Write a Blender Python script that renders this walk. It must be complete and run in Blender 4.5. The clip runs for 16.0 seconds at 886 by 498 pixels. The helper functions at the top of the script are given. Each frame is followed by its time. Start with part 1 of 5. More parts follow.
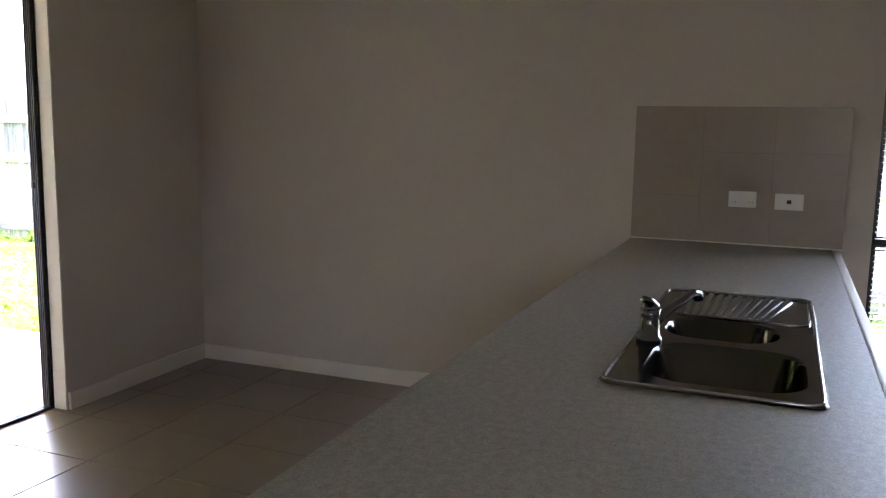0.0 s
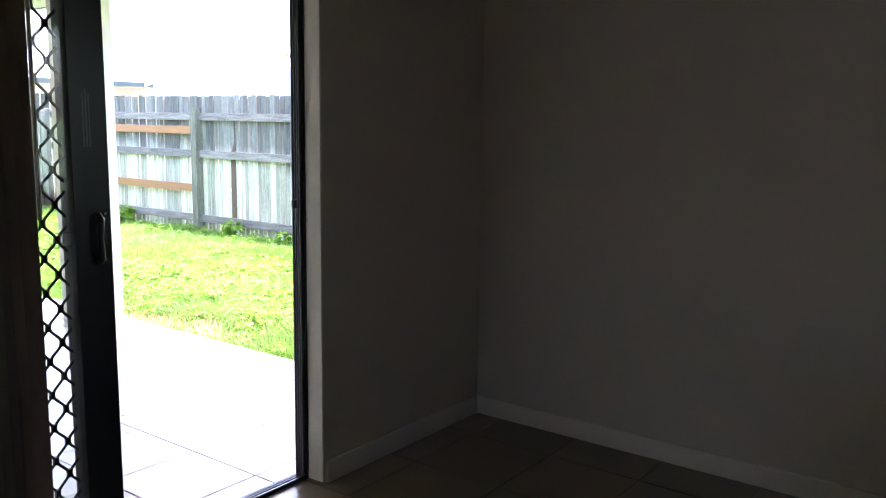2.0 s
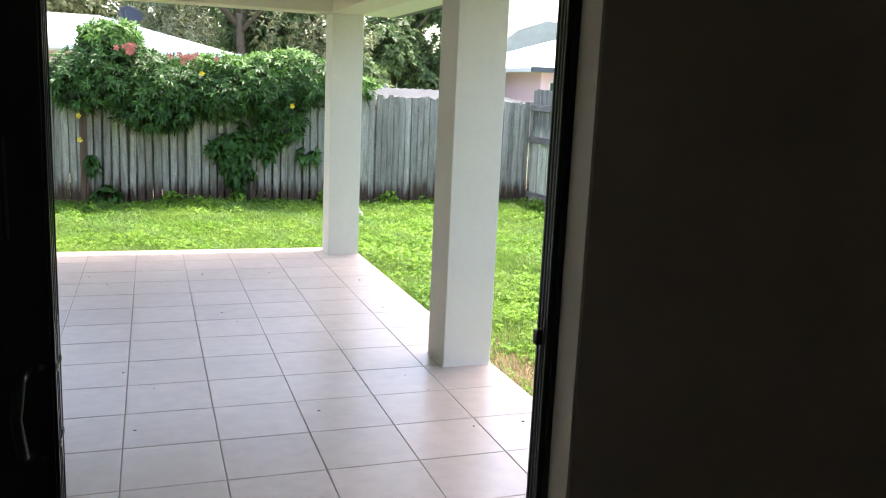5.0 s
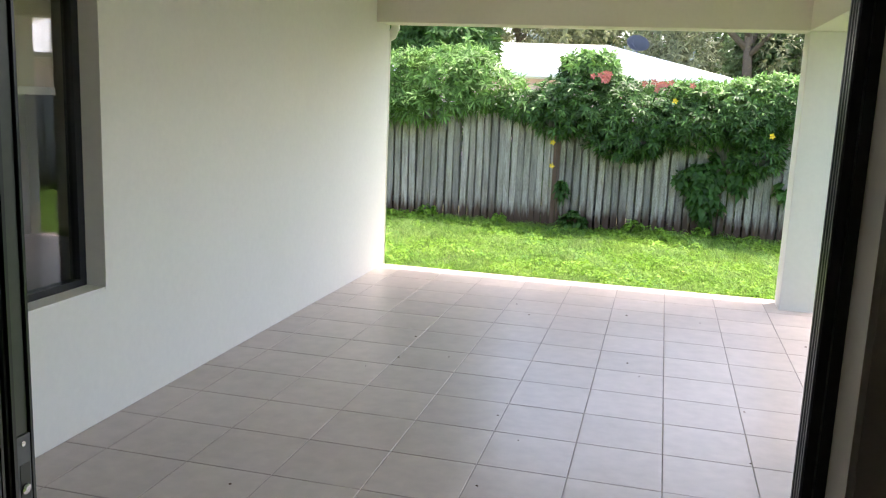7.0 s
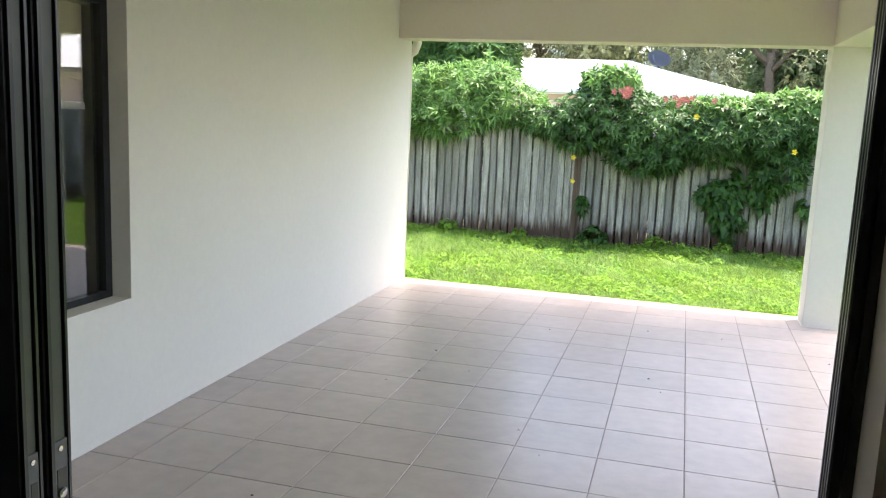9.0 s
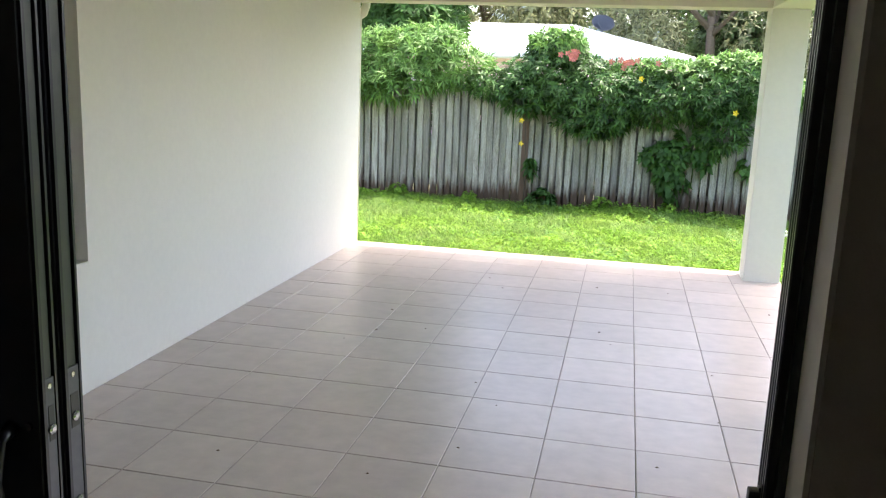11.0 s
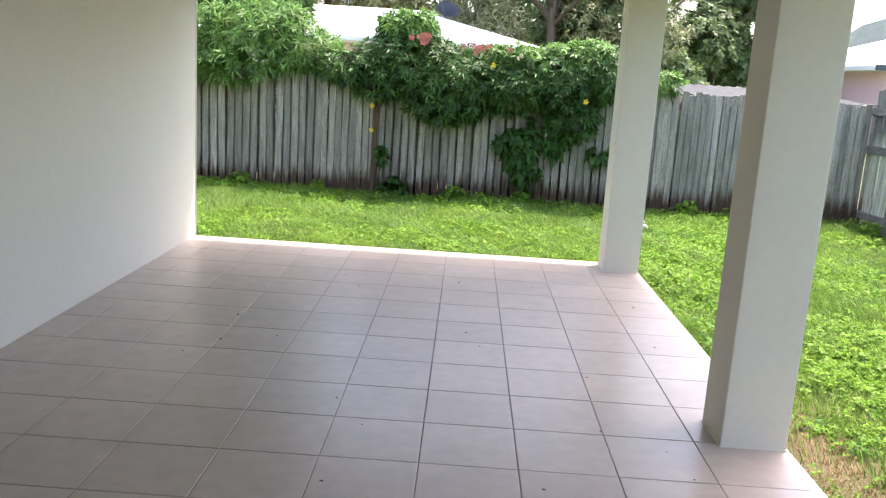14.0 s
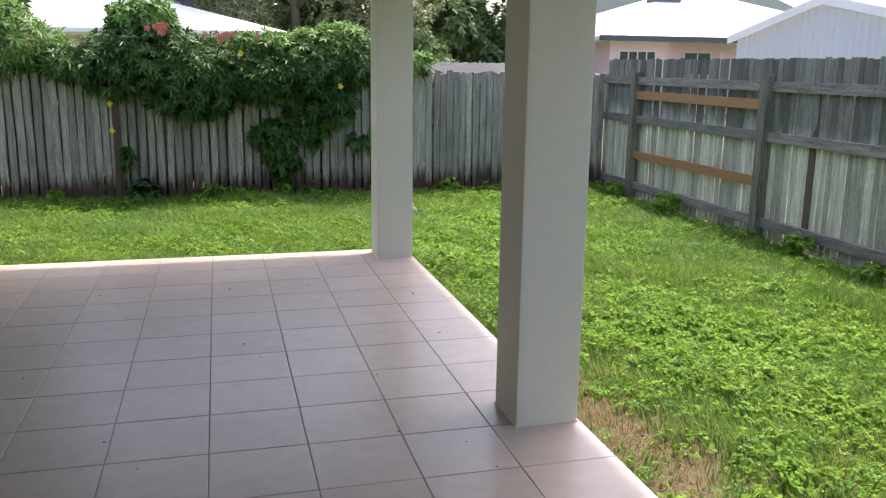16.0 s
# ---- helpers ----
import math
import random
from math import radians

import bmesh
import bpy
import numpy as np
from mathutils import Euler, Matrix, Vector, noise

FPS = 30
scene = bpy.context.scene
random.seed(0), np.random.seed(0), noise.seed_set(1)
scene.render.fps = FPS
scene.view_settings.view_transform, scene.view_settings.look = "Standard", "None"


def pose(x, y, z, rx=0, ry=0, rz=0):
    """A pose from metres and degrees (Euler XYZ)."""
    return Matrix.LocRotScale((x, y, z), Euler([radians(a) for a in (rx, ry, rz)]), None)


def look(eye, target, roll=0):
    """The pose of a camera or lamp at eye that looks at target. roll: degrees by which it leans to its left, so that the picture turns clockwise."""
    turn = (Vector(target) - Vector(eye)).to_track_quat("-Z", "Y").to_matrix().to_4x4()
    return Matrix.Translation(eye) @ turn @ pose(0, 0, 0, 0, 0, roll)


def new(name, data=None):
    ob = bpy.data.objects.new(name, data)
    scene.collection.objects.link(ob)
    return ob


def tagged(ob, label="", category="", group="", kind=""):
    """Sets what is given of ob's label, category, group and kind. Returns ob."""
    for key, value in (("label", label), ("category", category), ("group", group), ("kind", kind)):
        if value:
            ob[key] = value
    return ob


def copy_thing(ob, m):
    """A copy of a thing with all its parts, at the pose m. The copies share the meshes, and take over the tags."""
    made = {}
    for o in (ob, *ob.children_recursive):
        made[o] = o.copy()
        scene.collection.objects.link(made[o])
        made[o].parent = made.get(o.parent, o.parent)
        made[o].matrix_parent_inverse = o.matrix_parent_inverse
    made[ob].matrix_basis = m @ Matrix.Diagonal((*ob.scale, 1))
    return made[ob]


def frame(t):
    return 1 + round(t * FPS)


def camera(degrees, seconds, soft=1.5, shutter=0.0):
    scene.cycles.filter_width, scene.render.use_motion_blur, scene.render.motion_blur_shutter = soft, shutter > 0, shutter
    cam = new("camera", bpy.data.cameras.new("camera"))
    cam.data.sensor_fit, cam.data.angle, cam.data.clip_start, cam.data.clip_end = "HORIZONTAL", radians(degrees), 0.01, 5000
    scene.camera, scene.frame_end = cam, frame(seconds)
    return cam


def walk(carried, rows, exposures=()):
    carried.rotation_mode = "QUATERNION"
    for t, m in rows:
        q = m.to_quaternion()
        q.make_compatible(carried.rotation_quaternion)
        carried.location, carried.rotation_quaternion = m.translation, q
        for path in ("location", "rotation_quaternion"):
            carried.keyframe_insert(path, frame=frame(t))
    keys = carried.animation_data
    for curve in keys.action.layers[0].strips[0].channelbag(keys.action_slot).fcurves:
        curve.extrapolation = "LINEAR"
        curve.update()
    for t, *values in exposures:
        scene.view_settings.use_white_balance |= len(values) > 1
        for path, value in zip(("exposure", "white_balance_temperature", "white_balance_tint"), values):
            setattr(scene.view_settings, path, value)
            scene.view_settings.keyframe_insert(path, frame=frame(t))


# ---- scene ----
cam = camera(55.3, 16.0, soft=1.2)
SKY, SUN = 0.15, 2.15
EXPOSURES = [(0, 5.4, 6550, 23), (0.5, 5.3, 6500, 22), (1.0, 4.95, 6350, 20), (1.5, 4.3, 6150, 19), (2.0, 3.95, 6000, 20), (2.5, 3.45, 6100, 20), (3.0, 2.75, 6250, 18), (5.5, 2.55, 6600, 14), (6.5, 2.42, 6650, 14), (7.0, 2.7, 6650, 14), (9.5, 2.85, 6650, 14), (12.0, 2.85, 6700, 14), (13.5, 2.75, 6700, 15), (14.0, 2.3, 6700, 16), (14.5, 2.0, 6700, 17), (15.0, 1.76, 6700, 16), (16, 1.6, 6700, 16)]
PATH = [
    (0, (-0.545, -0.684, 1.397), (1.292, 0.054, 1.108), 1.0),
    (0.5, (-0.333, -0.455, 1.383), (1.425, 0.445, 1.066), 1.9),
    (1, (-0.169, -0.217, 1.397), (1.53, 0.792, 1.09), 2.3),
    (1.5, (-0.029, 0.028, 1.403), (1.622, 1.118, 1.113), 1.6),
    (2, (0.186, 0.207, 1.415), (1.77, 1.389, 1.109), 0.8),
    (2.5, (0.442, 0.39, 1.441), (1.944, 1.668, 1.107), 0.7),
    (3, (0.673, 0.578, 1.449), (2.105, 1.932, 1.109), 0.6),
    (5.3, (1.755, 1.156, 1.558), (2.245, 3.06, 1.191), 2.0),
    (5.5, (1.824, 1.222, 1.561), (2.21, 3.15, 1.195), 1.4),
    (6, (1.945, 1.438, 1.565), (2.077, 3.403, 1.215), 0.4),
    (6.5, (2.091, 1.567, 1.59), (1.887, 3.526, 1.243), 1.9),
    (7, (2.183, 1.63, 1.602), (1.7, 3.538, 1.247), 2.4),
    (7.5, (2.196, 1.646, 1.603), (1.599, 3.521, 1.241), 1.9),
    (8, (2.192, 1.632, 1.595), (1.594, 3.502, 1.217), 1.7),
    (8.5, (2.2, 1.617, 1.604), (1.635, 3.501, 1.239), 1.5),
    (9, (2.178, 1.609, 1.602), (1.648, 3.51, 1.279), 2.5),
    (9.5, (2.156, 1.603, 1.597), (1.675, 3.521, 1.294), 2.9),
    (9.7, (2.147, 1.587, 1.592), (1.694, 3.511, 1.282), 2.6),
    (11.8, (2.171, 1.502, 1.55), (1.792, 3.421, 1.132), 2.4),
    (12, (2.175, 1.505, 1.543), (1.809, 3.427, 1.129), 2.5),
    (12.5, (2.174, 1.518, 1.536), (1.86, 3.449, 1.12), 2.4),
    (13, (2.077, 1.619, 1.534), (1.853, 3.561, 1.109), 1.9),
    (13.5, (2.02, 1.814, 1.532), (1.866, 3.765, 1.121), 2.8),
    (14, (2.006, 1.965, 1.529), (1.968, 3.923, 1.122), 3.6),
    (14.5, (1.961, 2.112, 1.54), (2.235, 4.048, 1.116), 2.2),
    (15, (1.953, 2.194, 1.55), (2.536, 4.062, 1.136), 1.1),
    (15.5, (1.981, 2.21, 1.548), (2.655, 4.047, 1.134), 1.2),
    (16, (1.995, 2.189, 1.554), (2.496, 4.078, 1.129), 0.7),
]
walk(cam, [(t, look(a, b, r)) for t, a, b, r in PATH], EXPOSURES)

# ---- world, sun ----
SUN_AZ = math.atan2(0.622, 0.783)      # from +y towards +x
SUN_EL = radians(67.0)
world = bpy.data.worlds.new("sky")
scene.world = world
world.use_nodes = True
wn = world.node_tree.nodes
bgn = wn["Background"]
sky = wn.new("ShaderNodeTexSky")
sky.sky_type = "NISHITA"
sky.sun_disc = False
sky.sun_elevation = SUN_EL
sky.sun_rotation = SUN_AZ
sky.air_density = 1.0
sky.dust_density = 4.0
bgn.inputs["Strength"].default_value = SKY
world.node_tree.links.new(sky.outputs[0], bgn.inputs["Color"])
sun = new("sun", bpy.data.lights.new("sun", "SUN"))
sun.data.energy = SUN
sun.data.angle = radians(2.0)
sun.data.color = (1.0, 0.95, 0.86)
sdir = Vector((math.sin(SUN_AZ) * math.cos(SUN_EL), math.cos(SUN_AZ) * math.cos(SUN_EL), math.sin(SUN_EL)))
sun.matrix_world = look(sdir * 30, (0, 0, 0))


# ---- materials ----
def material(name, color, rough=0.6, metal=0.0, vary=0.12, grain=(60.0, 6.0), bump=0.1, bump_scale=200.0, object_vary=0.0,
             stretch=(1, 1, 1), color2=None, spec=0.5, coords="Object", island=0.0, depth=0.002, span=0.4):
    """A surface with two scales of colour variation, fine relief, and a change of tone from piece to piece."""
    m = bpy.data.materials.new(name)
    m.use_nodes = True
    nt = m.node_tree
    n, link = nt.nodes, nt.links
    b = n["Principled BSDF"]
    b.inputs["Roughness"].default_value = rough
    b.inputs["Metallic"].default_value = metal
    b.inputs["Specular IOR Level"].default_value = spec
    tc = n.new("ShaderNodeTexCoord")
    mp = n.new("ShaderNodeMapping")
    mp.inputs["Scale"].default_value = stretch
    if object_vary:
        where, shift = n.new("ShaderNodeObjectInfo"), n.new("ShaderNodeVectorMath")
        link.new(tc.outputs[coords], shift.inputs[0])
        link.new(where.outputs["Location"], shift.inputs[1])
        link.new(shift.outputs[0], mp.inputs["Vector"])
    else:
        link.new(tc.outputs[coords], mp.inputs["Vector"])
    fine = n.new("ShaderNodeTexNoise")
    fine.inputs["Scale"].default_value = grain[0]
    fine.inputs["Detail"].default_value = 4
    big = n.new("ShaderNodeTexNoise")
    big.inputs["Scale"].default_value = grain[1]
    big.inputs["Detail"].default_value = 5
    big.inputs["Roughness"].default_value = 0.6
    for t in (fine, big):
        link.new(mp.outputs[0], t.inputs["Vector"])
    add = n.new("ShaderNodeMath")
    add.operation = "ADD"
    link.new(fine.outputs["Fac"], add.inputs[0])
    link.new(big.outputs["Fac"], add.inputs[1])
    ramp = n.new("ShaderNodeMapRange")
    ramp.inputs["From Min"].default_value = 1 - span
    ramp.inputs["From Max"].default_value = 1 + span
    link.new(add.outputs[0], ramp.inputs["Value"])
    mix = n.new("ShaderNodeMix")
    mix.data_type = "RGBA"
    c2 = color2 or tuple(c * (1 - vary) for c in color)
    c1 = color if color2 else tuple(min(1, c * (1 + vary)) for c in color)
    mix.inputs[6].default_value = (*c1, 1)
    mix.inputs[7].default_value = (*c2, 1)
    link.new(ramp.outputs[0], mix.inputs["Factor"])
    out = mix.outputs[2]
    if object_vary or island:
        src = n.new("ShaderNodeNewGeometry").outputs["Random Per Island"] if island else n.new("ShaderNodeObjectInfo").outputs["Random"]
        amount = island or object_vary
        r = n.new("ShaderNodeMapRange")
        r.inputs["To Min"].default_value = 1 - amount
        r.inputs["To Max"].default_value = 1 + amount
        link.new(src, r.inputs["Value"])
        hsv = n.new("ShaderNodeHueSaturation")
        link.new(r.outputs[0], hsv.inputs["Value"])
        link.new(out, hsv.inputs["Color"])
        out = hsv.outputs[0]
    link.new(out, b.inputs["Base Color"])
    if bump:
        bt = n.new("ShaderNodeTexNoise")
        bt.inputs["Scale"].default_value = bump_scale
        bt.inputs["Detail"].default_value = 3
        link.new(mp.outputs[0], bt.inputs["Vector"])
        bp = n.new("ShaderNodeBump")
        bp.inputs["Strength"].default_value = bump
        bp.inputs["Distance"].default_value = depth
        link.new(bt.outputs["Fac"], bp.inputs["Height"])
        link.new(bp.outputs[0], b.inputs["Normal"])
    return m


def leafy(name, c1, c2, island=0.35, translucent=0.35, rough=0.5, spec=0.22):
    m = material(name, c1, rough=rough, vary=0.2, grain=(8, 1.2), bump=0, color2=c2, island=island, spec=spec)
    n, link = m.node_tree.nodes, m.node_tree.links
    b, out = n["Principled BSDF"], n["Material Output"]
    tr = n.new("ShaderNodeBsdfTranslucent")
    src = b.inputs["Base Color"].links[0].from_socket
    link.new(src, tr.inputs["Color"])
    mx = n.new("ShaderNodeMixShader")
    mx.inputs[0].default_value = translucent
    link.new(b.outputs[0], mx.inputs[1])
    link.new(tr.outputs[0], mx.inputs[2])
    link.new(mx.outputs[0], out.inputs["Surface"])
    return m


def glassy(name, tint=(0.96, 0.98, 0.97), straight=0.04):
    """Clear pane: see-through, with gloss that grows towards grazing angles alike on both faces."""
    m = bpy.data.materials.new(name)
    m.use_nodes = True
    n, link = m.node_tree.nodes, m.node_tree.links
    n.remove(n["Principled BSDF"])
    tr, gl, lw, mx = n.new("ShaderNodeBsdfTransparent"), n.new("ShaderNodeBsdfGlossy"), n.new("ShaderNodeLayerWeight"), n.new("ShaderNodeMixShader")
    pw, mr = n.new("ShaderNodeMath"), n.new("ShaderNodeMapRange")
    tr.inputs[0].default_value = (*tint, 1)
    gl.inputs["Roughness"].default_value = 0.0
    lw.inputs["Blend"].default_value = 0.5
    pw.operation = "POWER"
    pw.inputs[1].default_value = 5.0
    mr.inputs["To Min"].default_value = straight
    link.new(lw.outputs["Facing"], pw.inputs[0])
    link.new(pw.outputs[0], mr.inputs["Value"])
    link.new(mr.outputs[0], mx.inputs[0])
    link.new(tr.outputs[0], mx.inputs[1])
    link.new(gl.outputs[0], mx.inputs[2])
    link.new(mx.outputs[0], n["Material Output"].inputs["Surface"])
    return m


M_WALL_IN = material("interior_paint", (0.60, 0.515, 0.435), rough=0.7, vary=0.03, grain=(40, 1.5), bump=0.15, bump_scale=350)
M_WALL_OUT = material("render_cream", (0.74, 0.715, 0.64), rough=0.8, vary=0.035, grain=(30, 0.9), bump=0.25, bump_scale=260, depth=0.003)
M_BEAM = material("beam_paint", (0.70, 0.65, 0.55), rough=0.7, vary=0.03, grain=(30, 1.0), bump=0.1)
M_CEIL = material("ceiling_paint", (0.8, 0.78, 0.74), rough=0.8, vary=0.02, bump=0.05)
M_TRIM = material("trim_white", (0.76, 0.68, 0.59), rough=0.45, vary=0.03, bump=0.05)
M_TILE = material("patio_tile", (0.47, 0.40, 0.358), rough=0.31, vary=0.14, grain=(11, 1.6), bump=0.12, bump_scale=30, object_vary=0.05, coords="Object")
M_TILE_IN = material("floor_tile", (0.20, 0.15, 0.115), rough=0.30, vary=0.06, grain=(14, 3.0), bump=0.08, bump_scale=30, object_vary=0.04)
M_GROUT = material("grout", (0.30, 0.265, 0.24), rough=0.9, vary=0.2, grain=(30, 5))
M_SLAB = material("slab_edge", (0.52, 0.45, 0.40), rough=0.8, vary=0.12, grain=(25, 4), bump=0.3)
M_CONCRETE = material("pale_concrete", (0.55, 0.51, 0.44), rough=0.9, vary=0.15, grain=(30, 2), bump=0.3, bump_scale=120)
M_BLACK = material("black_aluminium", (0.020, 0.021, 0.025), rough=0.3, vary=0.15, bump=0.03, spec=0.45)
M_TRACK = material("track_aluminium", (0.10, 0.105, 0.12), rough=0.35, metal=0.4, vary=0.2, bump=0.05)
M_CHANNEL = material("channel_with_reflection", (0.055, 0.062, 0.052), rough=0.4, vary=0.15, bump=0.03)
M_GLASS = glassy("window_glass")
M_GLASS_DARK = glassy("tinted_window_glass", (0.90, 0.91, 0.89), 0.085)
M_CHROME = material("chrome", (0.38, 0.38, 0.38), rough=0.14, metal=1.0, vary=0.03, bump=0)
# tap chrome, darkened in colour for the dim room it would reflect
M_TAP = material("shaded_chrome", (0.16, 0.155, 0.15), rough=0.1, metal=1.0, vary=0.05, bump=0)
M_STEEL = material("brushed_steel", (0.11, 0.105, 0.10), rough=0.12, metal=1.0, vary=0.08, grain=(120, 12), bump=0.05, bump_scale=400)
M_BENCH = material("speckled_laminate", (0.33, 0.285, 0.225), rough=0.5, vary=0.36, grain=(240, 60), bump=0.03, coords="Object")
M_CAB = material("cabinet_board", (0.62, 0.59, 0.54), rough=0.5, vary=0.04)
M_SPLASH = material("splash_tile", (0.36, 0.29, 0.225), rough=0.3, vary=0.06, grain=(30, 4), bump=0.04, object_vary=0.04)
M_PLASTIC = material("white_plastic", (0.78, 0.74, 0.67), rough=0.35, vary=0.02, bump=0)
M_DARK = material("dark_plastic", (0.03, 0.03, 0.03), rough=0.4, vary=0.1, bump=0)
M_BLIND = material("blind_fabric", (0.16, 0.12, 0.095), rough=0.85, vary=0.12, grain=(200, 8), bump=0.2, bump_scale=600, object_vary=0.05)
M_ROLLER = material("cream_blind_cloth", (0.62, 0.54, 0.40), rough=0.85, vary=0.06, grain=(220, 6), bump=0.15, bump_scale=600)
M_SLAT = material("blind_slat", (0.12, 0.12, 0.125), rough=0.5, vary=0.05)
M_PALING = material("weathered_paling", (0.41, 0.395, 0.335), rough=0.9, vary=0.3, grain=(40, 4), stretch=(9, 9, 0.7), bump=0.5, bump_scale=40,
                    object_vary=0.28, color2=(0.18, 0.165, 0.135), depth=0.004, span=0.2)
M_PALING_GREEN = material("greenish_paling", (0.62, 0.63, 0.51), rough=0.9, vary=0.3, grain=(40, 4), stretch=(9, 9, 0.7), bump=0.5, bump_scale=40,
                    object_vary=0.36, color2=(0.29, 0.29, 0.23), depth=0.004, span=0.2)
M_RAIL = material("grey_rail", (0.30, 0.275, 0.24), rough=0.9, vary=0.3, grain=(40, 5), stretch=(8, 0.7, 8), bump=0.5, bump_scale=40, color2=(0.12, 0.11, 0.10), object_vary=0.15, depth=0.004, span=0.2)
M_POST = material("fence_post_wood", (0.24, 0.23, 0.17), rough=0.9, vary=0.3, grain=(40, 5), stretch=(8, 8, 0.7), bump=0.5, bump_scale=40, color2=(0.085, 0.09, 0.07), object_vary=0.1, depth=0.004, span=0.2)
M_ORANGE = material("new_pine", (0.33, 0.17, 0.075), rough=0.8, vary=0.25, grain=(40, 5), stretch=(8, 0.7, 8), bump=0.3, bump_scale=40, object_vary=0.1)
M_BROWN = material("brown_paling_wood", (0.12, 0.075, 0.05), rough=0.85, vary=0.25, grain=(40, 5), stretch=(8, 8, 0.7), bump=0.4, bump_scale=40)
M_FENCE_FAR = material("reddish_paling", (0.17, 0.12, 0.09), rough=0.9, vary=0.3, grain=(40, 5), stretch=(8, 8, 0.7), bump=0.3, bump_scale=40, object_vary=0.2)
M_SOIL = material("lawn_ground", (0.135, 0.092, 0.052), rough=0.95, vary=0.3, grain=(40, 3), bump=0.7, bump_scale=60, color2=(0.085, 0.085, 0.03), depth=0.02)
M_FAR = material("far_ground", (0.09, 0.12, 0.04), rough=0.95, vary=0.3, grain=(2, 0.1), bump=0)
M_BLADE = leafy("grass_blade", (0.095, 0.21, 0.034), (0.235, 0.335, 0.082), island=0.6, translucent=0.4)
M_WEED = leafy("broad_weed", (0.10, 0.235, 0.020), (0.225, 0.37, 0.045), island=0.4, translucent=0.4, spec=0.15)
M_WEED_DARK = leafy("small_weed", (0.055, 0.155, 0.022), (0.13, 0.27, 0.045), island=0.45, translucent=0.35, spec=0.2)
M_DRY = leafy("dry_grass", (0.45, 0.32, 0.18), (0.27, 0.175, 0.095), island=0.35, translucent=0.2)
M_LEAF_LIGHT = leafy("oleander_leaf", (0.085, 0.19, 0.042), (0.155, 0.275, 0.068), island=0.45, rough=0.5, spec=0.2)
M_LEAF_DARK = leafy("vine_leaf", (0.030, 0.085, 0.022), (0.095, 0.19, 0.045), island=0.6, rough=0.42, spec=0.25)
M_LEAF_MID = leafy("mango_leaf", (0.040, 0.105, 0.022), (0.095, 0.185, 0.045), island=0.45, rough=0.48, spec=0.22)
M_LEAF_BROAD = leafy("creeper_leaf", (0.040, 0.11, 0.025), (0.085, 0.18, 0.04), island=0.4)
M_LEAF_FAR = leafy("tree_leaf", (0.075, 0.135, 0.045), (0.16, 0.21, 0.085), island=0.5)
M_LEAF_OLIVE = leafy("olive_leaf", (0.14, 0.155, 0.075), (0.23, 0.24, 0.125), island=0.5)
M_BARK = material("bark", (0.11, 0.085, 0.06), rough=0.95, vary=0.35, grain=(20, 3), bump=0.6, bump_scale=30, depth=0.01)
M_YELLOW = material("yellow_petal", (0.75, 0.55, 0.02), rough=0.5, vary=0.1, bump=0)
M_RED = material("red_petal", (0.50, 0.16, 0.12), rough=0.5, vary=0.25, bump=0, island=0.3)
M_ROOF = material("white_roof_sheet", (0.80, 0.81, 0.82), rough=0.45, vary=0.05, grain=(6, 0.5), bump=0.1)
M_SHED = material("shed_sheet", (0.60, 0.63, 0.67), rough=0.5, vary=0.05, grain=(10, 0.7), bump=0.05)
M_SHEET_OLD = material("old_grey_sheet", (0.13, 0.135, 0.14), rough=0.75, vary=0.2, grain=(8, 1.5))
M_PINK = material("pink_render", (0.80, 0.55, 0.61), rough=0.8, vary=0.06, grain=(10, 0.8), bump=0.2)
M_GUTTER = material("dark_gutter", (0.06, 0.075, 0.09), rough=0.5, vary=0.1)
M_GREYMETAL = material("dish_grey", (0.11, 0.125, 0.155), rough=0.5, vary=0.08, bump=0)
M_HILL = material("hill_forest", (0.03, 0.05, 0.05), rough=1, vary=0.3, grain=(0.2, 0.02), bump=0)
M_WINDARK = material("far_window_glass", (0.05, 0.06, 0.07), rough=0.1, vary=0.1, bump=0)
M_FASCIA = material("fascia_paint", (0.6, 0.58, 0.52), rough=0.5, vary=0.04)


# ---- mesh helpers ----
def box(bm, x0, x1, y0, y1, z0, z1, bevel=0.0):
    v = [bm.verts.new((x, y, z)) for x in (x0, x1) for y in (y0, y1) for z in (z0, z1)]
    f = [bm.faces.new([v[i] for i in q]) for q in ((0, 1, 3, 2), (4, 6, 7, 5), (0, 4, 5, 1), (2, 3, 7, 6), (0, 2, 6, 4), (1, 5, 7, 3))]
    if bevel:
        edges = list({e for q in f for e in q.edges})
        bmesh.ops.bevel(bm, geom=edges, offset=bevel, segments=2, profile=0.7, affect="EDGES")
    return bm


def boxes(*rows, bevel=0.0):
    bm = bmesh.new()
    for r in rows:
        box(bm, *r, bevel=bevel)
    return bm


def tube(bm, pts, r, sides=10, cap=True):
    """A round bar along points."""
    rings = []
    pts = [Vector(p) for p in pts]
    for i, p in enumerate(pts):
        d = (pts[min(i + 1, len(pts) - 1)] - pts[max(i - 1, 0)]).normalized()
        side = d.orthogonal().normalized() if i == 0 else (last - d * last.dot(d)).normalized()
        last = side
        up = d.cross(side)
        rr = r[i] if isinstance(r, (list, tuple)) else r
        rings.append([bm.verts.new(p + (side * math.cos(a) + up * math.sin(a)) * rr) for a in (2 * math.pi * k / sides for k in range(sides))])
    for a, b in zip(rings, rings[1:]):
        for k in range(sides):
            bm.faces.new((a[k], a[(k + 1) % sides], b[(k + 1) % sides], b[k]))
    if cap:
        bm.faces.new(rings[0][::-1])
        bm.faces.new(rings[-1])
    return bm


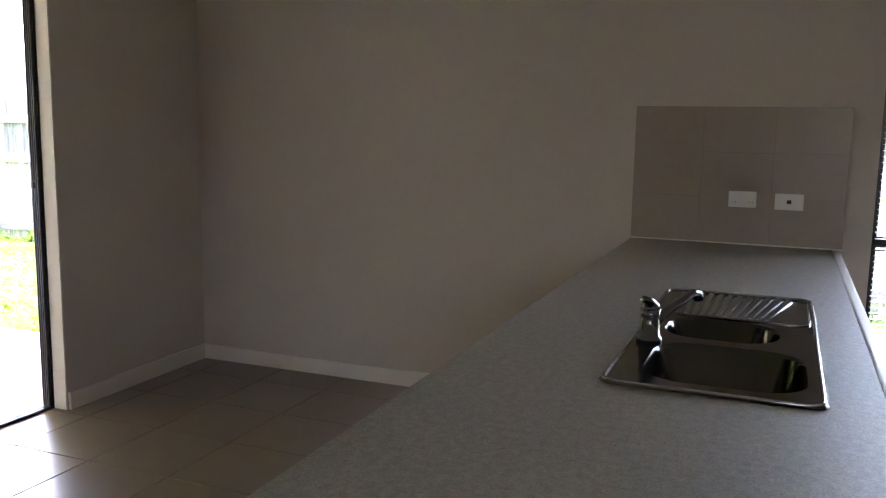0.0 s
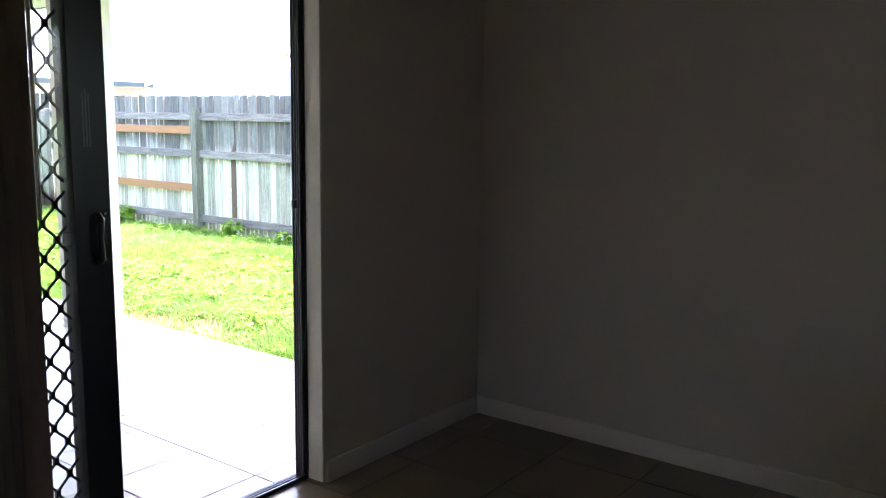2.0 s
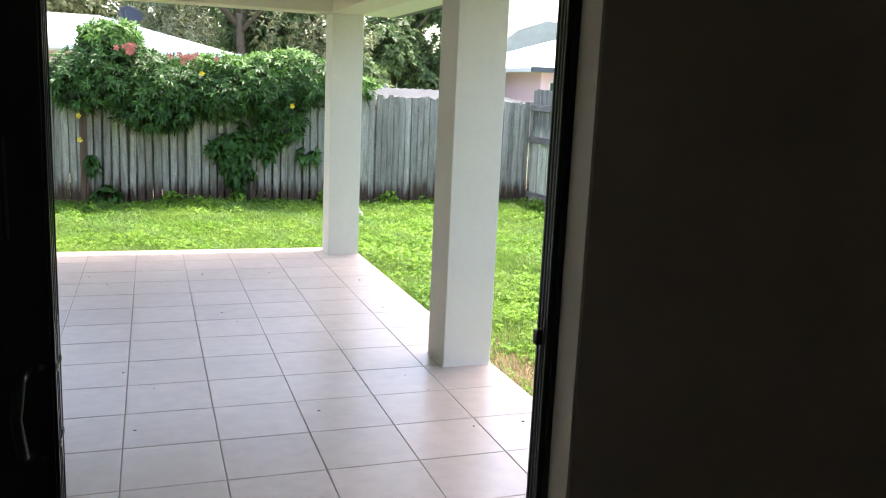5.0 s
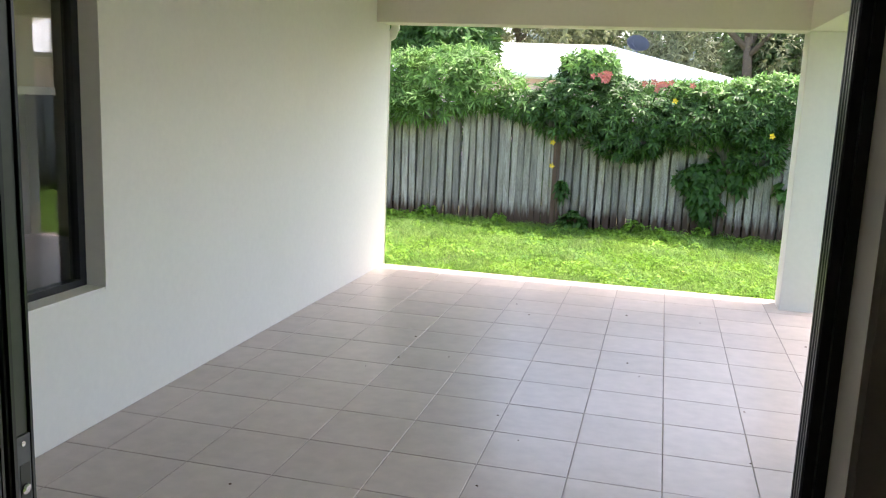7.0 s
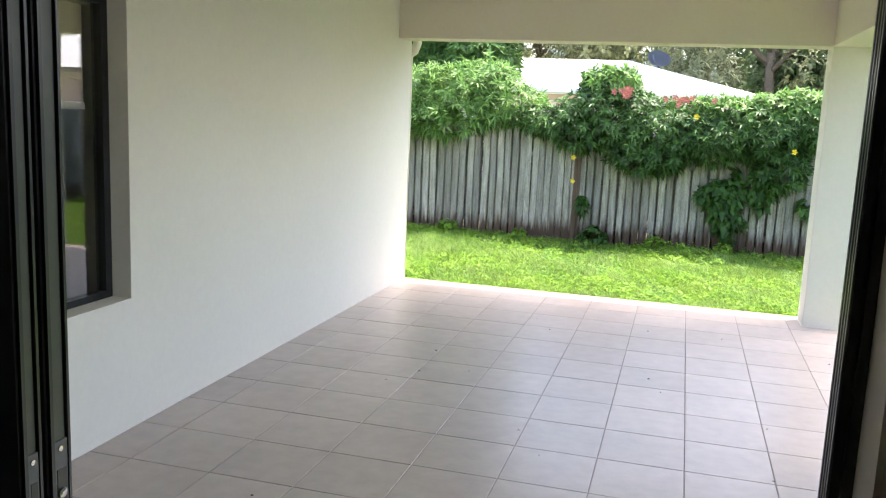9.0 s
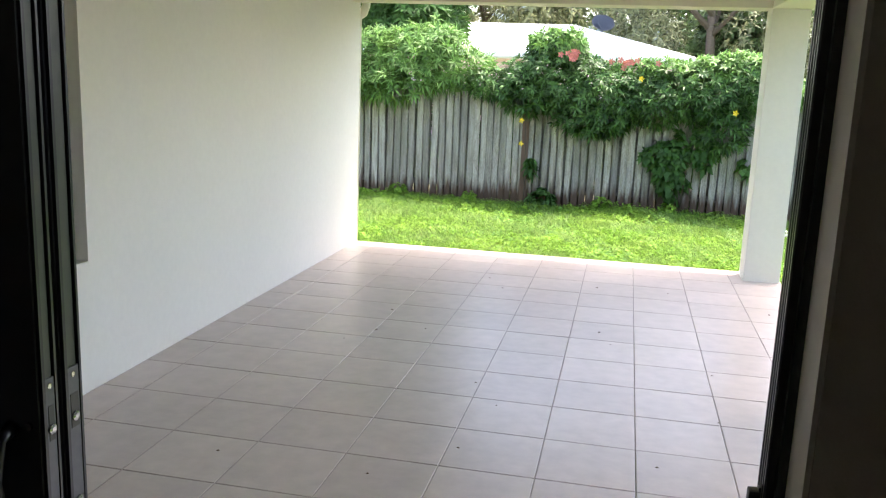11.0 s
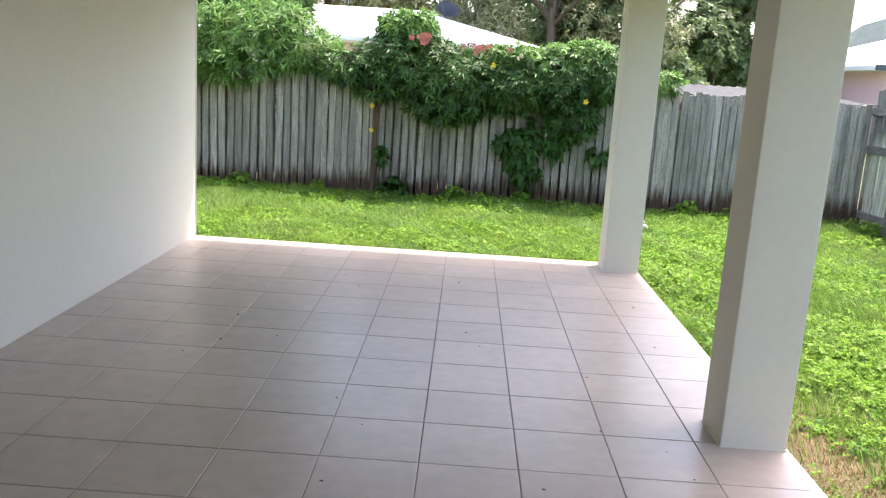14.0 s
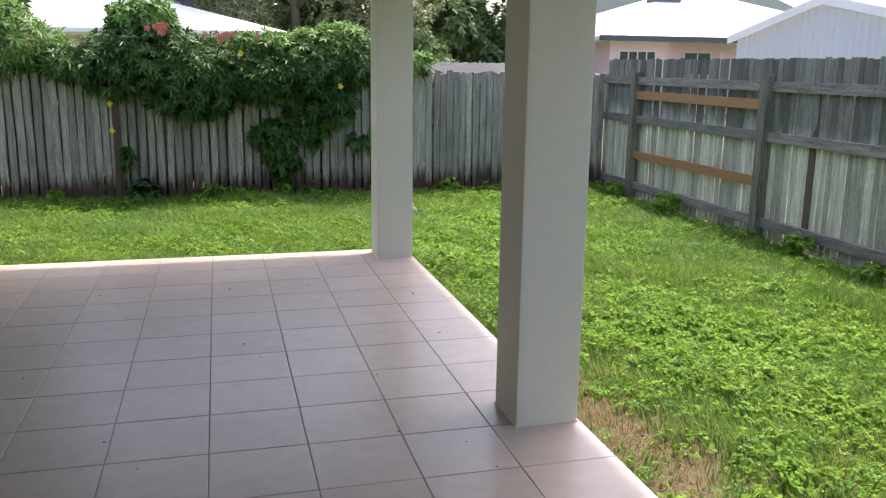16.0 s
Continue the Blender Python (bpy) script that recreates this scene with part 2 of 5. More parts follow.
def mesh_of(name, bm, mat, smooth=False):
    bmesh.ops.recalc_face_normals(bm, faces=bm.faces)
    me = bpy.data.meshes.new(name)
    bm.to_mesh(me)
    bm.free()
    me.materials.append(mat)
    if smooth:
        me.polygons.foreach_set("use_smooth", [True] * len(me.polygons))
    return me


def part(name, bm, mat, parent, label="", smooth=False):
    ob = new(name, mesh_of(name, bm, mat, smooth))
    ob.parent = parent
    return tagged(ob, label)


def thing(name, label, category, at=(0, 0, 0), group="", kind=""):
    ob = new(name)
    ob.empty_display_size = 0.05
    ob.location = at
    return tagged(ob, label, category, group, kind)


def solid(name, bm, mat, label="", category="", group="", kind="", smooth=False):
    return tagged(new(name, mesh_of(name, bm, mat, smooth)), label, category, group, kind)


def piece(name, me, parent, at, rot=(0, 0, 0), scale=(1, 1, 1)):
    ob = new(name, me)
    ob.parent = parent
    ob.location, ob.rotation_euler, ob.scale = at, rot, scale
    return ob


def raw_mesh(name, verts, faces_flat, loops_per_face, mat):
    me = bpy.data.meshes.new(name)
    nf = len(faces_flat) // loops_per_face
    me.vertices.add(len(verts))
    me.vertices.foreach_set("co", np.ascontiguousarray(verts, dtype=np.float32).ravel())
    me.loops.add(len(faces_flat))
    me.loops.foreach_set("vertex_index", np.ascontiguousarray(faces_flat, dtype=np.int32))
    me.polygons.add(nf)
    me.polygons.foreach_set("loop_start", np.arange(0, nf * loops_per_face, loops_per_face, dtype=np.int32))
    me.update(calc_edges=True)
    me.materials.append(mat)
    return me


FLOOR = 0.035      # floor of the room above the patio tiles
LAWN = -0.10
WALL_X = 3.39      # right-hand wall of the room, inner face
WALL_Y = 2.385     # wall with the sliding door, inner face
OUT_Y = 2.517
DOOR_L, DOOR_R, DOOR_H = 0.55, 2.368, 2.14
WING_X = -0.32     # outer face of the wing beside the patio
PATIO_Y = 9.20
PATIO_X = 3.50

# ---- room structure ----
solid("wall_north", boxes((-4.2, DOOR_L, WALL_Y, OUT_Y, -0.1, 2.6), (DOOR_R, WALL_X + 0.11, WALL_Y, OUT_Y, -0.1, 2.6),
                          (DOOR_L, DOOR_R, WALL_Y, OUT_Y, DOOR_H, 2.6)), M_WALL_IN, kind="structure")
solid("wall_north_outside", boxes((-0.31, DOOR_L, OUT_Y + 0.001, OUT_Y + 0.007, 0, 2.60), (DOOR_R, WALL_X + 0.11, OUT_Y + 0.001, OUT_Y + 0.007, -0.1, 2.60),
                                  (DOOR_L, DOOR_R, OUT_Y + 0.001, OUT_Y + 0.007, DOOR_H, 2.60)), M_WALL_OUT, kind="structure")
WIN_Y0, WIN_Y1, WIN_Z0, WIN_Z1 = -2.45, -1.04, 0.33, 2.05
solid("wall_east", boxes((WALL_X, WALL_X + 0.11, WIN_Y1, WALL_Y, -0.1, 2.6), (WALL_X, WALL_X + 0.11, -4.6, WIN_Y0, -0.1, 2.6),
                         (WALL_X, WALL_X + 0.11, WIN_Y0, WIN_Y1, -0.1, WIN_Z0), (WALL_X, WALL_X + 0.11, WIN_Y0, WIN_Y1, WIN_Z1, 2.6)), M_WALL_IN, kind="structure")
solid("wall_west", boxes((-4.31, -4.2, -4.6, -2.1, -0.1, 2.6), (-4.31, -4.2, -1.4, OUT_Y, -0.1, 2.6), (-4.31, -4.2, -2.1, -1.4, -0.1, 1.2), (-4.31, -4.2, -2.1, -1.4, 2.1, 2.6)), M_WALL_IN, kind="structure")
solid("wall_south", boxes((-4.31, WALL_X + 0.11, -4.71, -4.6, -0.1, 2.6)), M_WALL_IN, kind="structure")
solid("ceiling", boxes((-4.2, WALL_X, -4.6, WALL_Y, 2.45, 2.58)), M_CEIL, kind="structure")


def baseboard(x0, x1, y0, y1):
    bm = boxes((x0, x1, y0, y1, FLOOR, FLOOR + 0.085), bevel=0.004)
    return bm


solid("baseboard", baseboard(DOOR_R + 0.004, WALL_X - 0.018, WALL_Y - 0.017, WALL_Y - 0.001), M_TRIM, "painted skirting board", kind="structure")
solid("baseboard", baseboard(WALL_X - 0.017, WALL_X - 0.001, -0.05, WALL_Y - 0.001), M_TRIM, "painted skirting board", kind="structure")
solid("baseboard", baseboard(-4.19, DOOR_L - 0.004, WALL_Y - 0.017, WALL_Y - 0.001), M_TRIM, "painted skirting board", kind="structure")
# reveal lining and the small return of the skirting at the jamb
solid("trim", boxes((DOOR_R - 0.006, DOOR_R + 0.001, WALL_Y + 0.002, 2.462, FLOOR, DOOR_H)), M_TRIM, "cream painted door reveal", kind="structure")

# ---- patio structure ----
slab = solid("slab", boxes((-4.2, PATIO_X + 0.015, OUT_Y - 0.3, PATIO_Y + 0.015, -0.35, -0.012)), M_SLAB, kind="structure")
WW0, WW1, WZ0, WZ1 = 3.2, 5.03, 0.635, 2.06      # window of the wing
wing = bmesh.new()
wing_edges = []
for ya, yb, za, zb in ((OUT_Y + 0.007, PATIO_Y, -0.1, 2.60), (WW0, WW1, WZ0, WZ1)):
    wv = [wing.verts.new((WING_X, y, z)) for y, z in ((ya, za), (yb, za), (yb, zb), (ya, zb))]
    wing_edges += [wing.edges.new((wv[i], wv[(i + 1) % 4])) for i in range(4)]
bmesh.ops.triangle_fill(wing, edges=wing_edges, use_beauty=True)
pushed = bmesh.ops.extrude_face_region(wing, geom=wing.faces[:])
bmesh.ops.translate(wing, verts=[e for e in pushed["geom"] if isinstance(e, bmesh.types.BMVert)], vec=(-0.19, 0, 0))
solid("wall_wing", wing, M_WALL_OUT, kind="structure")
solid("wall_wing_back", boxes((-4.2, WING_X - 0.19, PATIO_Y - 0.11, PATIO_Y, -0.1, 2.60), (-4.31, -4.2, OUT_Y, PATIO_Y, -0.1, 2.60)), M_WALL_OUT, kind="structure")
solid("wing_floor", boxes((-4.2, WING_X - 0.19, OUT_Y, PATIO_Y - 0.11, -0.01, 0.0)), M_TILE_IN, kind="structure")
solid("ceiling_patio", boxes((-4.31, 3.25, OUT_Y + 0.007, 8.88, 2.60, 2.66)), M_BEAM, kind="structure")
solid("beam_back", boxes((WING_X, 3.50, 8.83, 9.13, 2.215, 2.60), bevel=0.006), M_BEAM, "cream painted patio beam", kind="structure")
solid("beam_side", boxes((3.205, 3.495, OUT_Y + 0.021, 8.829, 2.215, 2.60), bevel=0.006), M_BEAM, "cream painted patio beam", kind="structure")
solid("soffit", boxes((3.495, 3.99, -4.7, 9.69, 2.28, 2.30), (-4.31, 3.495, 9.131, 9.69, 2.28, 2.30)), M_CEIL, kind="structure")
roof = bmesh.new()
rv = [roof.verts.new(p) for p in ((-4.9, -5.2, 2.42), (4.0, -5.2, 2.42), (4.0, 9.7, 2.42), (-4.9, 9.7, 2.42), (-0.5, -0.8, 4.3), (-0.5, 5.3, 4.3))]
for q in ((0, 1, 4), (1, 2, 5, 4), (2, 3, 5), (3, 0, 4, 5)):
    roof.faces.new([rv[i] for i in q])
solid("roof", roof, M_ROOF, kind="structure")
gut = boxes((3.99, 4.09, -4.7, 9.79, 2.285, 2.40), (-4.31, 3.99, 9.69, 9.79, 2.285, 2.40), bevel=0.012)
solid("gutter", gut, M_GUTTER, "dark metal roof gutter", kind="structure")


def column(x, y):
    ob = thing("patio_post", "square cream rendered patio post standing on tiles", "post", (x, y, 0), "patio posts")
    bm = boxes((-0.145, 0.145, -0.145, 0.145, 0.0, 2.214), bevel=0.008)
    part("shaft", bm, M_WALL_OUT, ob)
    part("sealant", boxes((-0.149, 0.149, -0.149, 0.149, 0.0, 0.006)), M_PLASTIC, ob, "thin white sealant bead at the foot")
    return ob


column(3.350, 5.606)
column(3.352, 8.979)

# ---- ground ----
ground = boxes((-300, 300, -300, 300, -1.2, -0.13))
solid("far_ground", ground, M_FAR, kind="structure")
GX, GY = np.meshgrid(np.linspace(-8, 13, 85), np.linspace(-6, 22, 113), indexing="ij")


def lawn_z(x, y):
    return LAWN + 0.025 * np.sin(x * 1.7 + 0.6) * np.cos(y * 1.3) + 0.012 * np.sin(x * 5.1 + y * 3.7) - 0.02 * np.clip((x - 4) / 3, 0, 1)


gv = np.stack([GX, GY, lawn_z(GX, GY)], -1).reshape(-1, 3)
ii, jj = np.meshgrid(np.arange(84), np.arange(112), indexing="ij")
a0 = (ii * 113 + jj).ravel()
lawn = new("ground", raw_mesh("ground", gv, np.stack([a0, a0 + 113, a0 + 114, a0 + 1], -1).ravel(), 4, M_SOIL))
tagged(lawn, "green lawn soil with bare dry patches", kind="structure")


# ---- sliding door ----
def sliding_door():
    ob = thing("sliding_door", "open black aluminium sliding glass door with security screen", "door", (0, 0, FLOOR), kind="structure")
    H = DOOR_H - FLOOR
    y0, y1 = 2.463, 2.513
    # right jamb with the fins of three channels
    jam = boxes((2.352, 2.367, y0, y1, 0, H), (2.343, 2.352, y0 + 0.009, y0 + 0.013, 0, H), (2.343, 2.352, 2.483, 2.487, 0, H), (2.343, 2.352, 2.496, 2.500, 0, H), (2.343, 2.352, y1 - 0.005, y1, 0, H))
    part("jamb", jam, M_BLACK, ob)
    # thin grey strips draw the highlights along the fin tips
    for ya in (y0 + 0.0085, 2.4825, 2.4955, y1 - 0.0055):
        part("fin_highlight", boxes((2.3405, 2.3428, ya, ya + 0.005, 0, H)), M_TRACK, ob, "channel edge with its highlight put in as grey")
    part("jamb", boxes((0.551, 0.59, 2.33, y1, 0, H)), M_BLACK, ob)
    part("head", boxes((0.59, 2.35, 2.33, y1, H - 0.045, H)), M_BLACK, ob)
    sill = boxes((0.59, 2.35, y0, y1, -0.034, 0.004), (0.59, 2.35, y0, y0 + 0.006, 0.004, 0.016), (0.59, 2.35, 2.480, 2.484, 0.004, 0.016),
                 (0.59, 2.35, 2.494, 2.498, 0.004, 0.016), (0.59, 2.35, y1 - 0.005, y1, 0.004, 0.012))
    part("sill_track", sill, M_TRACK, ob, "worn grey aluminium sill track")
    part("floor_guide", boxes((0.59, 1.49, 2.343, 2.366, 0.001, 0.012), (0.59, 1.49, 2.385, 2.413, 0.001, 0.012)), M_TRACK, ob, "low grey guide under the stacked panels")

    def leaf(name, xa, xb, ya, yb, stile, label):
        return part(name, boxes((xa, xa + stile, ya, yb, 0.018, H - 0.046), (xb - stile, xb, ya, yb, 0.018, H - 0.046),
                                (xa + stile, xb - stile, ya, yb, 0.018, 0.018 + stile + 0.03), (xa + stile, xb - stile, ya, yb, H - 0.046 - stile, H - 0.046), bevel=0.0015), M_BLACK, ob, label)
    fixed = leaf("fixed_panel", 0.592, 1.345, 2.496, 2.510, 0.05, "fixed black-framed glass panel")
    pane = part("pane", boxes((0.64, 1.297, 2.501, 2.505, 0.09, H - 0.09)), M_GLASS, fixed)
    pane.visible_shadow = False
    X = 1.500
    slide = leaf("glass_panel", 0.60, X - 0.003, 2.338, 2.370, 0.102, "sliding black-framed glass panel")
    pane = part("pane", boxes((0.70, X - 0.103, 2.352, 2.356, 0.13, H - 0.14)), M_GLASS, slide)
    pane.visible_shadow = False
    screen = leaf("screen_panel", 0.605, X - 0.003, 2.380, 2.417, 0.095, "black security screen with diamond grille")
    # closing edges: a grey channel between two raised lips, with a long latch plate
    for par, ya, yb in ((slide, 2.338, 2.370), (screen, 2.380, 2.417)):
        # the channel's grey-green stands in for a reflection on black metal
        part("edge_channel", boxes((X - 0.0028, X - 0.0012, ya + 0.011, yb - 0.009, 0.02, H - 0.05)), M_CHANNEL, par, "channel in the closing edge, its reflection coloured in grey-green")
        part("edge_lip", boxes((X - 0.0028, X + 0.002, ya + 0.003, ya + 0.008, 0.02, H - 0.05), (X - 0.0028, X + 0.002, yb - 0.006, yb - 0.002, 0.02, H - 0.05)), M_BLACK, par)
        part("lock_plate", boxes((X - 0.001, X + 0.001, ya + 0.009, yb - 0.007, 0.93, 1.165), bevel=0.0006), M_TRACK, par, "scratched metal lock plate")
        part("latch_slot", boxes((X + 0.0008, X + 0.0016, ya + 0.012, yb - 0.010, 1.085, 1.13)), M_DARK, par)
        ym = (ya + yb) / 2
        for zc in (1.10, 0.985):
            bm = bmesh.new()
            tube(bm, [(X, ym, zc), (X + 0.004, ym, zc), (X + 0.005, ym, zc)], [0.0065, 0.0065, 0.003], 12)
            part("bolt", bm, M_CHROME, par, "bright metal latch bolt")
        for zc in (1.155, 0.94):
            bm = bmesh.new()
            tube(bm, [(X, ym, zc), (X + 0.002, ym, zc)], 0.0035, 8)
            part("screw", bm, M_CHROME, par)
    # diamond grille: zigzag bars with thick joints
    bm = bmesh.new()
    px, pz, w, yg = 0.0375, 0.0475, 0.0042, 2.398
    cols, rows_ = int(0.70 / px), int((H - 0.28) / pz)
    for i in range(cols + 1):
        for j in range(rows_):
            if (i + j) % 2:
                continue
            cx, cz = 1.411 - i * px, 0.1375 + j * pz
            for sgn in (-1, 1):
                ex, ez = cx + sgn * px, cz + pz
                if not 0.70 < ex < 1.415 or not 0.70 < cx < 1.415:
                    continue
                tube(bm, [(cx + sgn * 0.003, yg, cz + 0.006), (cx + sgn * px * 0.24, yg, cz + pz * 0.30), (ex - sgn * px * 0.24, yg, ez - pz * 0.30), (ex - sgn * 0.003, yg, ez - 0.006)], w, 5, cap=False)
            box(bm, cx - 0.0065, cx + 0.0065, yg - 0.006, yg + 0.006, cz - 0.011, cz + 0.011)
    part("grille", bm, M_BLACK, screen)
    # curved pulls on the room side and the patio side
    for yy, sgn, par in ((2.338, -1, slide), (2.417, 1, screen)):
        bm = bmesh.new()
        tube(bm, [(1.462, yy, 0.975), (1.458, yy + sgn * 0.022, 0.985), (1.452, yy + sgn * 0.026, 1.04), (1.458, yy + sgn * 0.022, 1.095), (1.462, yy, 1.105)], [0.010, 0.009, 0.008, 0.009, 0.010], 10)
        part("handle", bm, M_BLACK, par, "black curved pull handle", smooth=True)
        for zc in (0.972, 1.108):
            bm = bmesh.new()
            tube(bm, [(1.484, yy, zc), (1.484, yy + sgn * 0.004, zc)], 0.005, 10)
            part("screw", bm, M_CHROME, par, "bright screw head")
    part("strike", boxes((2.338, 2.3425, 2.487, 2.496, 0.98, 1.08), bevel=0.001), M_TRACK, ob, "small latch strike")
    part("stopper", boxes((2.327, 2.3425, 2.486, 2.502, 1.045, 1.075), bevel=0.004), M_DARK, ob, "black rubber stopper")
    # grey lines that draw a pale reflection on the stile
    for k in range(3):
        part("reflection_strip", boxes((1.430 + 0.009 * k, 1.434 + 0.009 * k, 2.3372, 2.3378, 1.29, 1.43 + 0.015 * (k % 2))), M_TRACK, slide, "faint grey lines standing in for a reflection on the stile")
    for k in range(3):
        bm = bmesh.new()
        tube(bm, [(1.316 + 0.031 * k + 0.020 * math.cos(a), 2.3515, 1.045 + 0.020 * math.sin(a)) for a in np.linspace(0, 2 * math.pi, 25)], 0.0011, 5, cap=False)
        part("ring_decal", bm, M_TRACK, slide, "ring-shaped safety decal on the glass")
    return ob


sliding_door()


def vertical_blind():
    ob = thing("vertical_blind", "dark brown vertical blind stacked beside the sliding door", "blind", (0, 0, 0))
    part("head_rail", boxes((0.45, 2.40, 2.27, 2.31, 2.22, 2.26), bevel=0.003), M_BLIND, ob)
    for k in range(11):
        x = 1.220 - 0.075 * k
        bm = bmesh.new()
        w = 0.044
        pts = [(-w, 0.004), (-w * 0.5, -0.003), (0, -0.006), (w * 0.5, -0.003), (w, 0.004)]
        lo = [bm.verts.new((p[0], p[1], 0.10)) for p in pts]
        hi = [bm.verts.new((p[0], p[1], 2.22)) for p in pts]
        for i in range(4):
            bm.faces.new((lo[i], lo[i + 1], hi[i + 1], hi[i]))
        r = bmesh.ops.solidify(bm, geom=bm.faces[:], thickness=0.0012)
        s = part("slat", bm, M_BLIND, ob)
        s.location = (x, 2.29, 0)
        s.rotation_euler = (0, 0, radians(-18 - 4 * (k % 3)))
    bm = bmesh.new()
    tube(bm, [(1.260, 2.262, 2.2), (1.262, 2.264, 1.15)], 0.006, 8)
    part("wand", bm, M_TRIM, ob, "pale tilt wand")
    return ob


vertical_blind()

# ---- kitchen bench ----
bench = thing("bench", "kitchen peninsula bench base with pale panels", "cabinet", (0, 0, 0))
part("back_panel", boxes((0.38, WALL_X - 0.001, -0.106, -0.09, FLOOR + 0.10, 0.862), bevel=0.002), M_CAB, bench)
part("end_panel", boxes((0.38, 0.396, -0.80, -0.108, FLOOR + 0.10, 0.862), bevel=0.002), M_CAB, bench)
part("base_panel", boxes((0.398, WALL_X - 0.001, -0.80, -0.108, FLOOR + 0.10, FLOOR + 0.116)), M_CAB, bench)
part("kickboard", boxes((0.40, WALL_X - 0.001, -0.75, -0.14, FLOOR, FLOOR + 0.098)), M_CAB, bench)
for k in range(5):
    d = part("door", boxes((0.41 + k * 0.59, 0.98 + k * 0.59, -0.820, -0.802, FLOOR + 0.12, 0.85), bevel=0.002), M_CAB, bench)
    part("handle", boxes((0.93 + k * 0.59, 0.942 + k * 0.59, -0.845, -0.821, 0.68, 0.80), bevel=0.003), M_CHROME, d)


def rounded(x0, x1, y0, y1, r, n=6):
    pts = []
    for cx, cy, a in ((x1 - r, y1 - r, 0), (x0 + r, y1 - r, 90), (x0 + r, y0 + r, 180), (x1 - r, y0 + r, 270)):
        pts += [(cx + r * math.cos(radians(a + 90 * k / n)), cy + r * math.sin(radians(a + 90 * k / n))) for k in range(n + 1)]
    return pts


def loop_edges(bm, pts, z):
    v = [bm.verts.new((*p, z)) for p in pts]
    return v, [bm.edges.new((v[i], v[(i + 1) % len(v)])) for i in range(len(v))]


SX0, SX1, SY0, SY1 = 1.07, 2.13, -0.785, -0.37
top = bmesh.new()
o, oe = loop_edges(top, rounded(0.30, WALL_X - 0.002, -0.89, -0.045, 0.01, 3), 0.900)
h, he = loop_edges(top, rounded(SX0 + 0.012, SX1 - 0.012, SY0 + 0.012, SY1 - 0.012, 0.03), 0.900)
bmesh.ops.triangle_fill(top, edges=oe + he, use_beauty=True)
ext = bmesh.ops.extrude_face_region(top, geom=top.faces[:])
bmesh.ops.translate(top, verts=[g for g in ext["geom"] if isinstance(g, bmesh.types.BMVert)], vec=(0, 0, -0.037))
worktop = solid("worktop", top, M_BENCH, "grey speckled laminate worktop on the kitchen bench", "worktop")
# the light on the rounded front edge is put in as pale colour
part("edge_strip", boxes((0.30, WALL_X - 0.002, -0.922, -0.8905, 0.864, 0.9005), bevel=0.008), M_TRIM, worktop, "rounded worktop edge strip, pale for the light along it")


